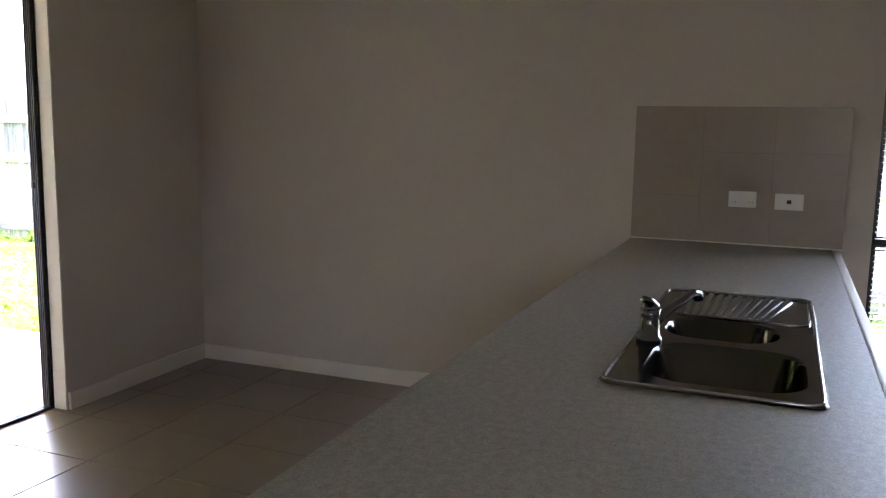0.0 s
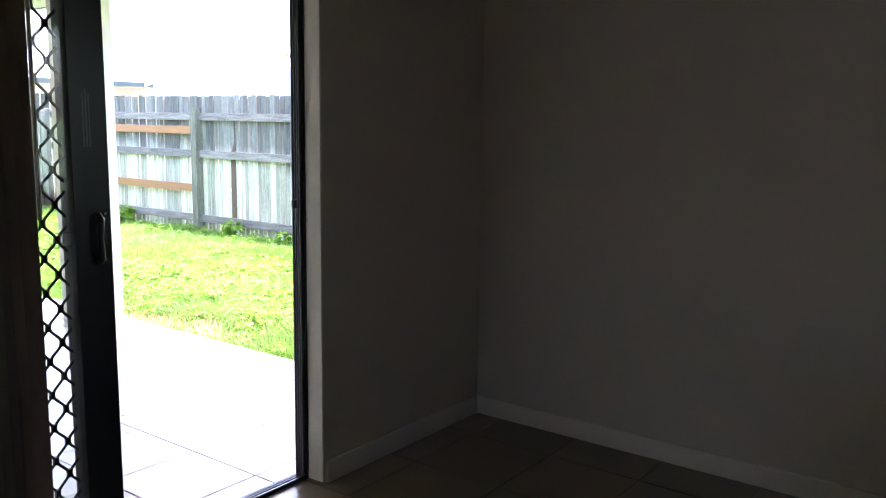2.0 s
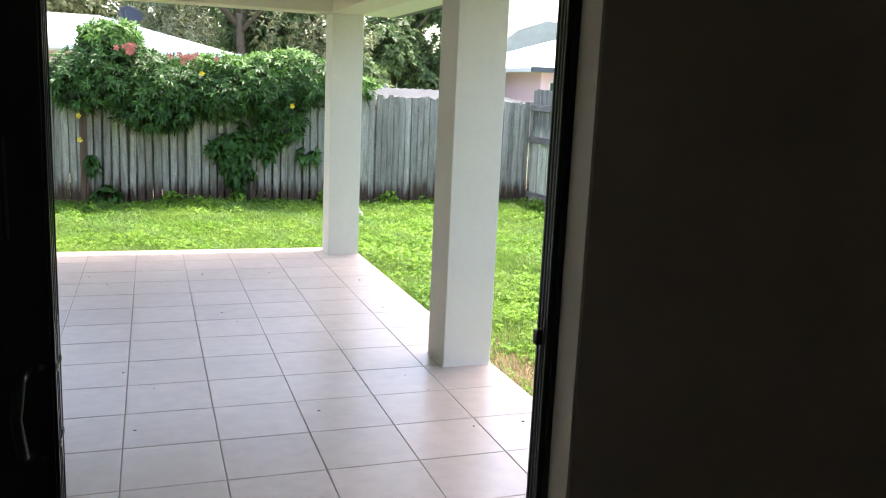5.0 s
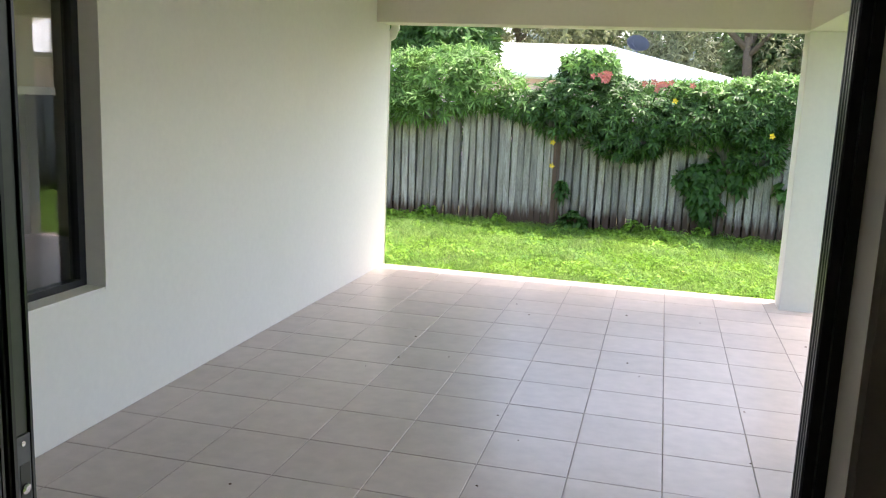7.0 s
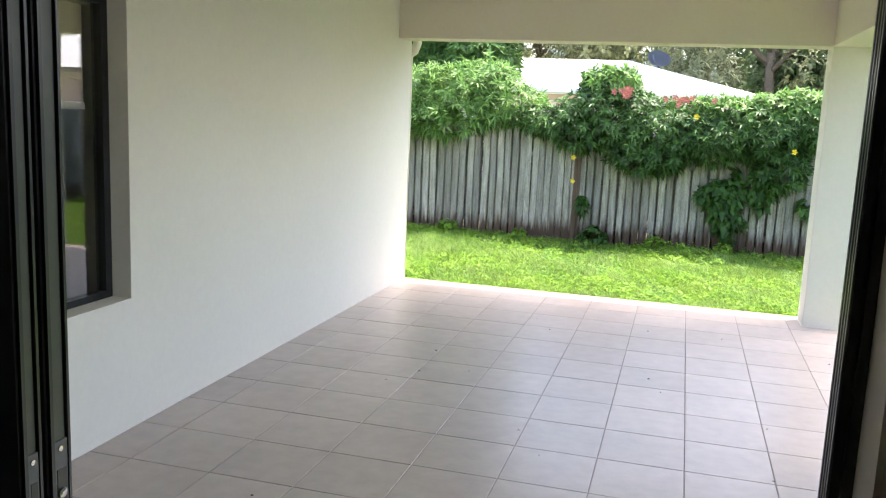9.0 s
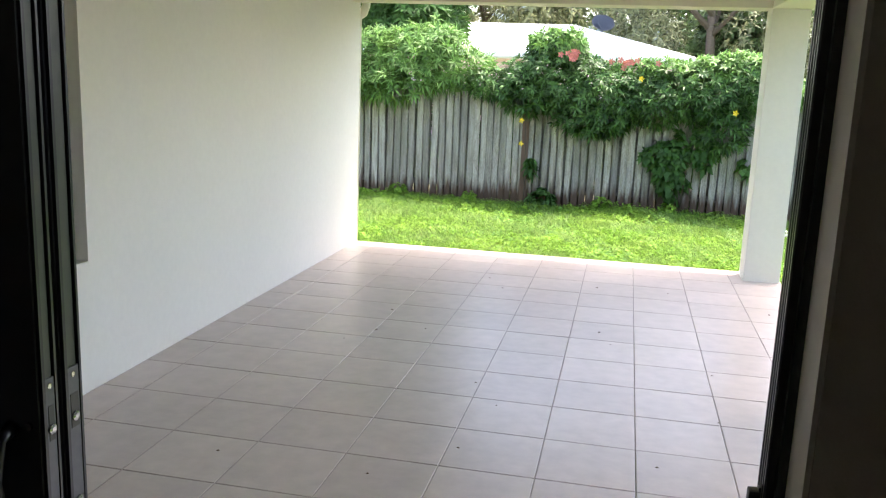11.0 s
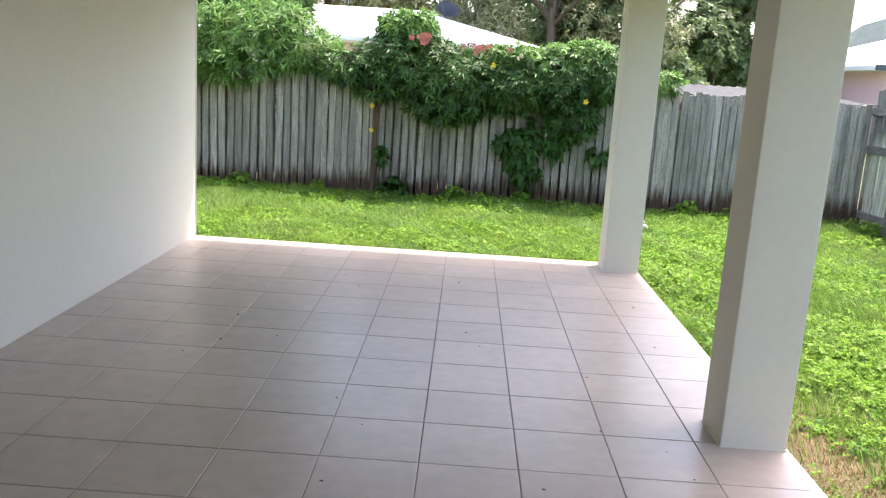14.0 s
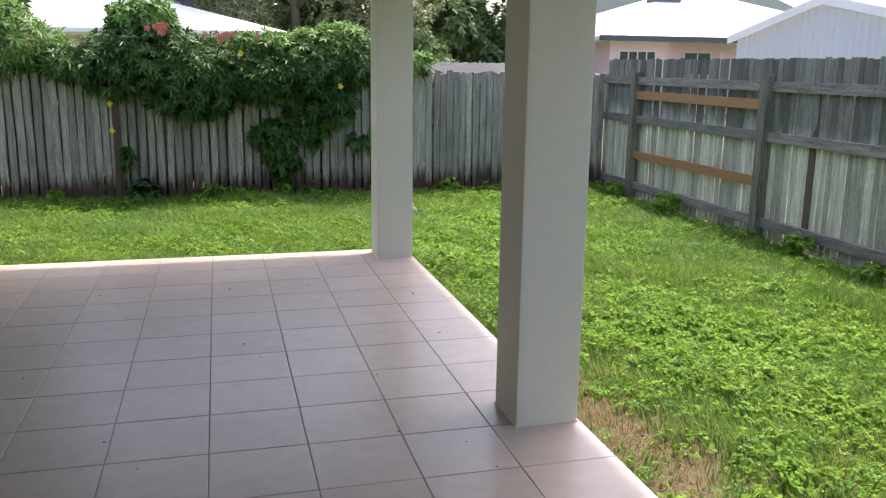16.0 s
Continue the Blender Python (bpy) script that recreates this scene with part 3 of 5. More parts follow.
def sink():
    ob = thing("sink", "stainless steel sink with two bowls and ribbed drainer", "sink", (0, 0, 0.901))
    bowls = ((1.125, 1.455, -0.755, -0.435, 0.09, 0.17), (1.505, 1.735, -0.70, -0.43, 0.095, 0.13))
    bm = bmesh.new()
    o, oe = loop_edges(bm, rounded(SX0, SX1, SY0, SY1, 0.035), 0.004)
    edges = list(oe)
    for b in bowls:
        edges += loop_edges(bm, rounded(*b[:5]), 0.004)[1]
    bmesh.ops.triangle_fill(bm, edges=edges, use_beauty=True)
    # rolled rim
    lo = [bm.verts.new((v.co.x + (0.004 if v.co.x > 1.6 else -0.004), v.co.y + (0.004 if v.co.y > -0.6 else -0.004), 0.0005)) for v in o]
    for i in range(len(o)):
        bm.faces.new((o[i], o[(i + 1) % len(o)], lo[(i + 1) % len(o)], lo[i]))
    part("deck", bm, M_STEEL, ob)
    for b in bowls:
        bm = bmesh.new()
        prev = None
        for inset, z in ((0, 0.004), (0.006, -0.004), (0.012, -b[5] * 0.8), (0.03, -b[5]), (0.10, -b[5] - 0.004)):
            r = max(b[4] - inset * 0.5, 0.02)
            ring = [bm.verts.new((*p, z)) for p in rounded(b[0] + inset, b[1] - inset, b[2] + inset, b[3] - inset, r if inset < 0.09 else 0.004)]
            if prev:
                for i in range(len(ring)):
                    bm.faces.new((prev[i], prev[(i + 1) % len(ring)], ring[(i + 1) % len(ring)], ring[i]))
            prev = ring
        bm.faces.new(prev)
        part("bowl", bm, M_STEEL, ob, smooth=True)
        cx, cy = (b[0] + b[1]) / 2, (b[2] + b[3]) / 2
        bm = bmesh.new()
        tube(bm, [(cx, cy, -b[5] - 0.003), (cx, cy, -b[5] + 0.001)], 0.035, 20)
        part("waste", bm, M_CHROME, ob)
    # drainer ribs spreading away from the small bowl
    for k in range(12):
        ya, yb = -0.440 - k * 0.0205, -0.425 - k * 0.0270
        bm = bmesh.new()
        low = [bm.verts.new((x, y, 0.0042)) for x, y in ((1.785, ya + 0.006), (2.085, yb + 0.009), (2.085, yb - 0.009), (1.785, ya - 0.006))]
        top_ = [bm.verts.new((x, y, z)) for x, y, z in ((1.790, ya + 0.004, 0.0065), (2.080, yb + 0.007, 0.0105), (2.080, yb - 0.007, 0.0085), (1.790, ya - 0.004, 0.0050))]
        for i in range(4):
            bm.faces.new((low[i], low[(i + 1) % 4], top_[(i + 1) % 4], top_[i]))
        bm.faces.new(top_)
        # lighter metal than the deck: the window's glint is put into the colour
        part("drainer_rib", bm, M_CHROME, ob)
    bm = bmesh.new()
    rim = [(*p, 0.0045) for p in rounded(SX0 + 0.004, SX1 - 0.004, SY0 + 0.004, SY1 - 0.004, 0.035)]
    tube(bm, rim + rim[:1], 0.0045, 8, cap=False)
    # the rim's highlight comes from this lighter metal too
    part("rolled_rim", bm, M_CHROME, ob, "rolled steel rim with its highlight put in the colour", smooth=True)
    # raised line round the drainer
    bm = bmesh.new()
    tube(bm, [(*p, 0.005) for p in rounded(1.755, 2.10, -0.77, -0.44, 0.03)] + [(2.10, -0.47, 0.005)], 0.003, 6, cap=False)
    part("drainer_edge", bm, M_STEEL, ob, smooth=True)
    return ob


sink()


def tap():
    ob = thing("sink_tap", "chrome mixer tap standing on the steel sink", "tap", (1.43, -0.415, 0.905))
    bm = bmesh.new()
    tube(bm, [(0, 0, 0), (0, 0, 0.012), (0, 0, 0.014), (0, 0, 0.065), (0, 0, 0.078)], [0.03, 0.03, 0.024, 0.022, 0.024], 18)
    part("body", bm, M_TAP, ob, smooth=True)
    bm = bmesh.new()
    tube(bm, [(0, 0, 0.035), (0.08, -0.03, 0.062), (0.20, -0.075, 0.085), (0.225, -0.085, 0.082), (0.23, -0.087, 0.065)], [0.014, 0.012, 0.011, 0.013, 0.013], 12)
    part("spout", bm, M_TAP, ob, smooth=True)
    bm = bmesh.new()
    tube(bm, [(0, 0, 0.078), (0, 0, 0.088), (-0.015, 0.0, 0.098), (-0.045, 0.01, 0.108)], [0.024, 0.020, 0.010, 0.008], 12)
    part("lever", bm, M_TAP, ob, smooth=True)
    return ob


tap()

splash = solid("splashback", boxes((WALL_X - 0.006, WALL_X - 0.001, -0.93, -0.04, 0.9005, 1.50)), M_GROUT, "beige tiled splashback above the worktop", "splashback")
for ya, yb, zs in ((-0.337, -0.041, (0.905, 1.106, 1.499)), (-0.633, -0.340, (0.905, 1.302, 1.499)), (-0.929, -0.636, (0.905, 1.108, 1.306, 1.499))):
    for za, zb in zip(zs, zs[1:]):
        part("tile", boxes((WALL_X - 0.0105, WALL_X - 0.0055, ya, yb, za + 0.0015, zb - 0.0015), bevel=0.001), M_SPLASH, splash)
part("sealant", boxes((WALL_X - 0.016, WALL_X - 0.011, -0.93, -0.045, 0.9005, 0.906)), M_PLASTIC, splash, "white sealant line")


def outlet(yc, zc, single):
    ob = thing("power_outlet" if not single else "phone_socket", "white double power outlet on the tiled splashback" if not single else "white wall socket plate with one dark jack",
               "outlet", (WALL_X - 0.0105, yc, zc))
    part("plate", boxes((-0.009, 0, -0.058, 0.058, -0.035, 0.035), bevel=0.003), M_PLASTIC, ob)
    if single:
        part("jack", boxes((-0.0115, -0.009, -0.009, 0.009, -0.008, 0.008)), M_DARK, ob)
    else:
        for s in (-1, 1):
            part("switch", boxes((-0.0125, -0.009, s * 0.018 - 0.007, s * 0.018 + 0.007, 0.012, 0.026), bevel=0.001), M_PLASTIC, ob)
            for k in (-1, 1):
                pin = part("pin_slot", boxes((-0.0094, -0.009, s * 0.035 + k * 0.007 - 0.001, s * 0.035 + k * 0.007 + 0.001, -0.016, -0.008)), M_DARK, ob)
    return ob


outlet(-0.518, 1.10, False)
outlet(-0.708, 1.097, True)


def room_window():
    ob = thing("window_1", "black-framed sliding window with lowered venetian blind", "window", (0, 0, 0), kind="structure")
    x0, x1 = WALL_X + 0.03, WALL_X + 0.08
    fr = boxes((x0, x1, WIN_Y0, WIN_Y0 + 0.02, WIN_Z0, WIN_Z1), (x0, x1, WIN_Y1 - 0.02, WIN_Y1, WIN_Z0, WIN_Z1),
               (x0, x1, WIN_Y0 + 0.02, WIN_Y1 - 0.02, WIN_Z0, WIN_Z0 + 0.045), (x0, x1, WIN_Y0 + 0.02, WIN_Y1 - 0.02, WIN_Z1 - 0.045, WIN_Z1))
    part("window_frame", fr, M_BLACK, ob)
    part("transom", boxes((x0, x1, WIN_Y0 + 0.02, WIN_Y1 - 0.02, 0.92, 0.965)), M_BLACK, ob)
    for za, zb in ((WIN_Z0 + 0.045, 0.92), (0.965, WIN_Z1 - 0.045)):
        p = part("pane", boxes((x0 + 0.02, x0 + 0.025, WIN_Y0 + 0.02, WIN_Y1 - 0.02, za, zb)), M_GLASS, ob)
        p.visible_shadow = False
    part("window_sill", boxes((WALL_X - 0.02, x0, WIN_Y0, WIN_Y1, WIN_Z0 - 0.02, WIN_Z0 + 0.004), bevel=0.003), M_TRIM, ob, "white painted sill")
    bl = thing("venetian_blind", "dark slatted venetian blind in the kitchen window", "blind", (0, 0, 0))
    part("head_rail", boxes((WALL_X - 0.002, WALL_X + 0.028, WIN_Y0 + 0.01, WIN_Y1 - 0.01, WIN_Z1 - 0.04, WIN_Z1 - 0.001)), M_SLAT, bl)
    n = 68
    bm = boxes((-0.0115, 0.0115, WIN_Y0 + 0.012, WIN_Y1 - 0.012, -0.0006, 0.0006))
    me = mesh_of("slat", bm, M_SLAT)
    for k in range(n):
        piece("slat", me, bl, (WALL_X + 0.013, 0, WIN_Z0 + 0.04 + k * 0.0245), (0, radians(-6), 0))
    for yy in (WIN_Y0 + 0.2, WIN_Y1 - 0.2):
        bm = bmesh.new()
        tube(bm, [(WALL_X + 0.012, yy, WIN_Z0 + 0.02), (WALL_X + 0.012, yy, WIN_Z1 - 0.04)], 0.001, 4)
        part("ladder_cord", bm, M_TRIM, bl)
    part("bottom_rail", boxes((WALL_X + 0.002, WALL_X + 0.025, WIN_Y0 + 0.012, WIN_Y1 - 0.012, WIN_Z0 + 0.006, WIN_Z0 + 0.018)), M_SLAT, bl)


room_window()


def wing_window():
    ob = thing("window_2", "black-framed window set deep in the rendered patio wall", "window", (0, 0, 0), kind="structure")
    x0, x1 = WING_X - 0.16, WING_X - 0.105
    f = 0.045
    fr = boxes((x0, x1, WW0, WW0 + f, WZ0, WZ1), (x0, x1, WW1 - f, WW1, WZ0, WZ1), (x0, x1, WW0 + f, WW1 - f, WZ0, WZ0 + f), (x0, x1, WW0 + f, WW1 - f, WZ1 - f, WZ1))
    part("window_frame", fr, M_BLACK, ob)
    part("mullion", boxes((x0, x1, 4.08, 4.14, WZ0 + f, WZ1 - f)), M_BLACK, ob)
    for ya, yb in ((WW0 + f, 4.08), (4.14, WW1 - f)):
        p = part("pane", boxes((x0 + 0.03, x0 + 0.035, ya, yb, WZ0 + f, WZ1 - f)), M_GLASS_DARK, ob)
        p.visible_shadow = False
    part("window_sill", boxes((x1, WING_X - 0.002, WW0 + 0.001, WW1 - 0.001, WZ0 - 0.01, WZ0 + 0.012)), M_WALL_OUT, ob)


wing_window()


def roller_blind():
    ob = thing("roller_blind", "cream roller blind half lowered behind the patio window", "blind", (0, 0, 0))
    bm = bmesh.new()
    tube(bm, [(-0.515, WW0 + 0.05, 2.03), (-0.515, WW1 - 0.03, 2.03)], 0.022, 12)
    part("roller", bm, M_ROLLER, ob, smooth=True)
    part("cloth", boxes((-0.5375, -0.536, WW0 + 0.05, WW1 - 0.035, 1.57, 2.03)), M_ROLLER, ob)
    part("bottom_rail", boxes((-0.545, -0.529, WW0 + 0.05, WW1 - 0.035, 1.535, 1.57), bevel=0.004), M_PLASTIC, ob, "pale bottom rail")


roller_blind()

# ---- end of the pipe under the eave ----
bm = bmesh.new()
tube(bm, [(-0.29, 9.27, 2.279), (-0.29, 9.27, 2.20), (-0.31, 9.25, 2.13), (-0.36, 9.24, 2.08), (-0.36, 9.24, -0.05)], 0.04, 12)
solid("downpipe", bm, M_PLASTIC, "white round downpipe at the corner of the wing", "downpipe", smooth=True)

# ---- tap on the far post ----
gt = thing("garden_tap", "small white garden tap on the far patio post", "tap", (3.498, 8.98, 0.385))
bm = bmesh.new()
tube(bm, [(0, 0, 0), (0.05, 0, 0), (0.062, 0, -0.012), (0.064, 0, -0.035)], [0.012, 0.012, 0.011, 0.010], 10)
part("spout", bm, M_PLASTIC, gt, smooth=True)
bm = bmesh.new()
tube(bm, [(0.035, -0.025, 0.035), (0.035, 0.025, 0.035)], 0.007, 8)
tube(bm, [(0.035, 0, 0.0), (0.035, 0, 0.036)], 0.006, 8)
part("handle", bm, M_PLASTIC, gt)

# ---- fences ----
FENCE_Y, FENCE_X = 13.0, 7.12


def paling_mesh(name, w, h, seed, mat, ragged=1.0):
    rng = random.Random(seed)
    bm = bmesh.new()
    n = 4
    cols = [(-w / 2, -0.007), (w / 2, -0.007), (w / 2, 0.007), (-w / 2, 0.007)]
    prev = None
    for i in range(n + 1):
        dx = rng.uniform(-0.004, 0.004)
        z = h * i / n + (ragged * rng.uniform(-0.012, 0.012) if i in (0, n) else 0)
        ring = [bm.verts.new((x + dx, y, z + (ragged * rng.uniform(-0.008, 0.008) if i in (0, n) else 0))) for x, y in cols]
        if prev:
            for k in range(4):
                bm.faces.new((prev[k], prev[(k + 1) % 4], ring[(k + 1) % 4], ring[k]))
        else:
            bm.faces.new(ring[::-1])
        prev = ring
    bm.faces.new(prev)
    return mesh_of(name, bm, mat)


def stained(mat, name, low, h):
    """The paling wood with a dark damp tide mark above the soil."""
    m = mat.copy()
    m.name = name
    n, link = m.node_tree.nodes, m.node_tree.links
    b = n["Principled BSDF"]
    src = b.inputs["Base Color"].links[0].from_socket
    tc = n.new("ShaderNodeTexCoord")
    sep = n.new("ShaderNodeSeparateXYZ")
    link.new(tc.outputs["Object"], sep.inputs[0])
    nz = n.new("ShaderNodeTexNoise")
    nz.inputs["Scale"].default_value = 9
    oi = n.new("ShaderNodeObjectInfo")
    vadd = n.new("ShaderNodeVectorMath")
    link.new(tc.outputs["Object"], vadd.inputs[0])
    link.new(oi.outputs["Location"], vadd.inputs[1])
    squash = n.new("ShaderNodeVectorMath")
    squash.operation = "MULTIPLY"
    squash.inputs[1].default_value = (2.2, 1, 0.22)
    link.new(vadd.outputs[0], squash.inputs[0])
    link.new(squash.outputs[0], nz.inputs["Vector"])
    ma = n.new("ShaderNodeMath")
    ma.operation = "MULTIPLY_ADD"
    ma.inputs[1].default_value = 0.55
    link.new(nz.outputs["Fac"], ma.inputs[0])
    link.new(sep.outputs["Z"], ma.inputs[2])
    mr = n.new("ShaderNodeMapRange")
    mr.inputs["From Min"].default_value = low + 0.18
    mr.inputs["From Max"].default_value = low + 0.38
    link.new(ma.outputs[0], mr.inputs["Value"])
    mx = n.new("ShaderNodeMix")
    mx.data_type = "RGBA"
    mx.inputs[6].default_value = (0.070, 0.043, 0.026, 1)
    link.new(mr.outputs[0], mx.inputs["Factor"])
    link.new(src, mx.inputs[7])
    link.new(mx.outputs[2], b.inputs["Base Color"])
    return m


M_PALING_BACK = stained(M_PALING, "paling_with_tide_mark", 0.28, 1.6)
rng = random.Random(5)
back = thing("fence", "weathered grey timber paling fence overgrown with vines", "fence", (0, FENCE_Y, LAWN), "timber fences")
pm = [paling_mesh("paling", w, 1.58, s, M_PALING_BACK) for s, w in enumerate((0.080, 0.084, 0.088, 0.078, 0.086, 0.082))]
x = -6.0
while x < 7.22:
    top_h = 1.0 if x > 3.9 else 0.965
    piece("paling", rng.choice(pm), back, (x, rng.uniform(-0.010, 0.010), rng.uniform(-0.03, 0.01)), (rng.uniform(-0.006, 0.006), rng.uniform(-0.008, 0.008), rng.uniform(-0.05, 0.05)),
          (rng.uniform(0.94, 1.04), 1, top_h * rng.uniform(0.985, 1.015)))
    x += rng.choice((0.099, 0.103, 0.107, 0.110)) if not (0.0 < x < 0.75 or x > 4.0) else 0.090
x = -5.95
while x < 7.2:
    piece("paling", rng.choice(pm), back, (x, 0.095, -0.04), (0, rng.uniform(-0.006, 0.006), 0), (1.32, 1, 0.95 if x < 3.9 else 0.985))
    x += 0.1145
for zz in (0.25, 0.85, 1.4):
    part("rail", boxes((-6.1, 7.1, 0.045, 0.085, zz - 0.04, zz + 0.04)), M_RAIL, back)
for xx in (-5.2, -2.6, 0.82, 3.3, 5.9):
    part("post", boxes((xx - 0.05, xx + 0.05, 0.106, 0.19, -0.1, 1.5), bevel=0.004), M_POST, back)
# dark strip put where the palings leave only a shaded gap
part("dark_gap", boxes((0.775, 0.865, -0.012, 0.0, 0.0, 1.45), bevel=0.003), M_BROWN, back, "dark strip standing in for a shaded gap in the palings")

def weathered_top(mat, z0, z1, tone):
    """The upper part of the palings has gone dark grey."""
    n, link = mat.node_tree.nodes, mat.node_tree.links
    b = n["Principled BSDF"]
    src = b.inputs["Base Color"].links[0].from_socket
    tc, sep, mr, mx = n.new("ShaderNodeTexCoord"), n.new("ShaderNodeSeparateXYZ"), n.new("ShaderNodeMapRange"), n.new("ShaderNodeMix")
    nz, ad = n.new("ShaderNodeTexNoise"), n.new("ShaderNodeMath")
    nz.inputs["Scale"].default_value = 5
    ad.operation = "MULTIPLY_ADD"
    ad.inputs[1].default_value = 0.6
    link.new(tc.outputs["Object"], sep.inputs[0])
    link.new(n.new("ShaderNodeObjectInfo").outputs["Location"], nz.inputs["Vector"])
    link.new(nz.outputs["Fac"], ad.inputs[0])
    link.new(sep.outputs["Z"], ad.inputs[2])
    mr.inputs["From Min"].default_value = z0 + 0.3
    mr.inputs["From Max"].default_value = z1 + 0.3
    link.new(ad.outputs[0], mr.inputs["Value"])
    mx.data_type, mx.blend_type = "RGBA", "MULTIPLY"
    link.new(mr.outputs[0], mx.inputs["Factor"])
    link.new(src, mx.inputs[6])
    mx.inputs[7].default_value = (*tone, 1)
    link.new(mx.outputs[2], b.inputs["Base Color"])


M_PALING_SIDE = stained(M_PALING_GREEN, "side_paling", -0.7, 1.7)
weathered_top(M_PALING_SIDE, 0.92, 1.16, (0.36, 0.36, 0.39))
side = thing("fence", "weathered grey timber fence with rails and two newer orange boards", "fence", (FENCE_X, 0, LAWN), "timber fences")
sm = [paling_mesh("paling", w, 1.755, 20 + s, M_PALING_SIDE, 0.4) for s, w in enumerate((0.068, 0.071, 0.074, 0.070))]
y = -4.0
while y < 13.02:
    piece("paling", rng.choice(sm), side, (0.07, y, rng.uniform(-0.006, 0.006)), (rng.uniform(-0.008, 0.008), rng.uniform(-0.006, 0.006), radians(90) + rng.uniform(-0.05, 0.05)),
          (rng.uniform(0.95, 1.04), 1, rng.uniform(0.996, 1.003)))
    y += rng.choice((0.079, 0.081, 0.083, 0.086))
for ya, yb in ((-4.0, -0.9), (-0.8, 1.7), (1.8, 4.3), (4.4, 6.9), (7.0, 9.36), (9.46, 12.06), (12.16, 13.02)):
    for zz in (1.49, 1.01, 0.17):
        part("rail", boxes((0.012, 0.058, ya, yb, zz - 0.048, zz + 0.048), bevel=0.004), M_RAIL, side)
for yy in (-0.85, 1.75, 4.35, 6.95, 9.41, 12.11):
    part("post", boxes((-0.045, 0.06, yy - 0.055, yy + 0.055, -0.15, 1.60), bevel=0.006), M_POST, side)
for zz in (1.315, 0.565):
    part("board", boxes((-0.004, 0.016, 9.46, 12.06, zz - 0.05, zz + 0.05), bevel=0.003), M_ORANGE, side, "newer orange-brown pine board")
part("replacement_paling", boxes((0.0550, 0.0605, 8.70, 8.79, 0.1, 1.55), bevel=0.001), M_BROWN, side, "dark brown replacement paling")
# pale strip added behind the fence to brighten the gaps between palings
solid("bounce_strip", boxes((FENCE_X + 0.25, FENCE_X + 2.3, -4.0, 13.6, -0.14, LAWN + 0.005)), M_CONCRETE, "pale ground strip added between the two fences to bounce light", kind="structure")
far_fence = thing("fence", "reddish brown neighbouring paling fence behind the side fence", "fence", (FENCE_X + 2.4, 0, LAWN), "timber fences")
fm = [paling_mesh("paling", 0.094, 1.79, 40 + s, M_FENCE_FAR) for s in range(3)]
for k in range(112):
    piece("paling", rng.choice(fm), far_fence, (0, 2.4 + k * 0.1, rng.uniform(-0.015, 0.015)), (0, 0, radians(90)))
for zz in (0.4, 1.3):
    part("rail", boxes((0.012, 0.05, 2.3, 13.6, zz, zz + 0.08)), M_BROWN, far_fence)


# ---- plants ----
def whorls(centres, axes, leaves, length, width, rng, droop=0.25, spread=(35, 85)):
    """Star-shaped leaf whorls; every leaf is folded along its middle rib."""
    n = len(centres)
    ax = axes / np.linalg.norm(axes, axis=1, keepdims=True)
    ref = np.where(np.abs(ax[:, 2:3]) > 0.9, np.array([[1.0, 0, 0]]), np.array([[0, 0, 1.0]]))
    u = np.cross(ax, ref)
    u /= np.linalg.norm(u, axis=1, keepdims=True)
    v = np.cross(ax, u)
    k = np.arange(leaves)
    ang = (2 * np.pi * k / leaves)[None, :] + rng.uniform(0, 6.28, (n, 1)) + rng.normal(0, 0.15, (n, leaves))
    tilt = np.radians(rng.uniform(*spread, (n, leaves)))
    d = (np.cos(tilt)[..., None] * ax[:, None] + np.sin(tilt)[..., None] * (np.cos(ang)[..., None] * u[:, None] + np.sin(ang)[..., None] * v[:, None]))
    d = d.reshape(-1, 3)
    base = np.repeat(centres, leaves, axis=0)
    L = length * rng.uniform(0.65, 1.15, len(d))[:, None]
    s = np.cross(d, np.repeat(ax, leaves, axis=0))
    s /= np.linalg.norm(s, axis=1, keepdims=True) + 1e-9
    nn = np.cross(s, d)
    W = width * rng.uniform(0.8, 1.2, len(d))[:, None]
    down = np.array([[0, 0, -1.0]])
    mid = base + d * L * 0.5 + nn * W * 0.12
    tip = base + d * L + down * L * droop * rng.uniform(0.4, 1.3, len(d))[:, None]
    lft = base + d * L * 0.45 + s * W - nn * W * 0.15
    rgt = base + d * L * 0.45 - s * W - nn * W * 0.15
    vs = np.stack([base, lft, mid, rgt, tip], 1).reshape(-1, 3)
    i = np.arange(len(d))[:, None] * 5
    f = np.concatenate([i + np.array([[0, 1, 2]]), i + np.array([[0, 2, 3]]), i + np.array([[1, 4, 2]]), i + np.array([[2, 4, 3]])], 1).ravel()
    return vs, f


def blob_points(blobs, n, rng, shell=0.55):
    """Points in the outer part of a union of uneven ellipsoids, with outward axes."""
    w = np.array([b[3] * b[5] + b[4] * b[5] for b in blobs])
    pick = rng.choice(len(blobs), n, p=w / w.sum())
    B = np.array(blobs)[pick]
    d = rng.normal(size=(n, 3))
    d /= np.linalg.norm(d, axis=1, keepdims=True)
    lump = 1 + 0.16 * np.sin(d[:, 0] * 5 + pick) * np.cos(d[:, 2] * 6 + pick * 2) + rng.normal(0, 0.06, n)
    r = rng.uniform(shell, 1.0, n) ** 0.6 * lump
    p = B[:, :3] + d * B[:, 3:] * r[:, None]
    axn = d / B[:, 3:]
    axn /= np.linalg.norm(axn, axis=1, keepdims=True)
    return p, axn + np.array([[0, 0, 0.45]]) + rng.normal(0, 0.3, (n, 3))


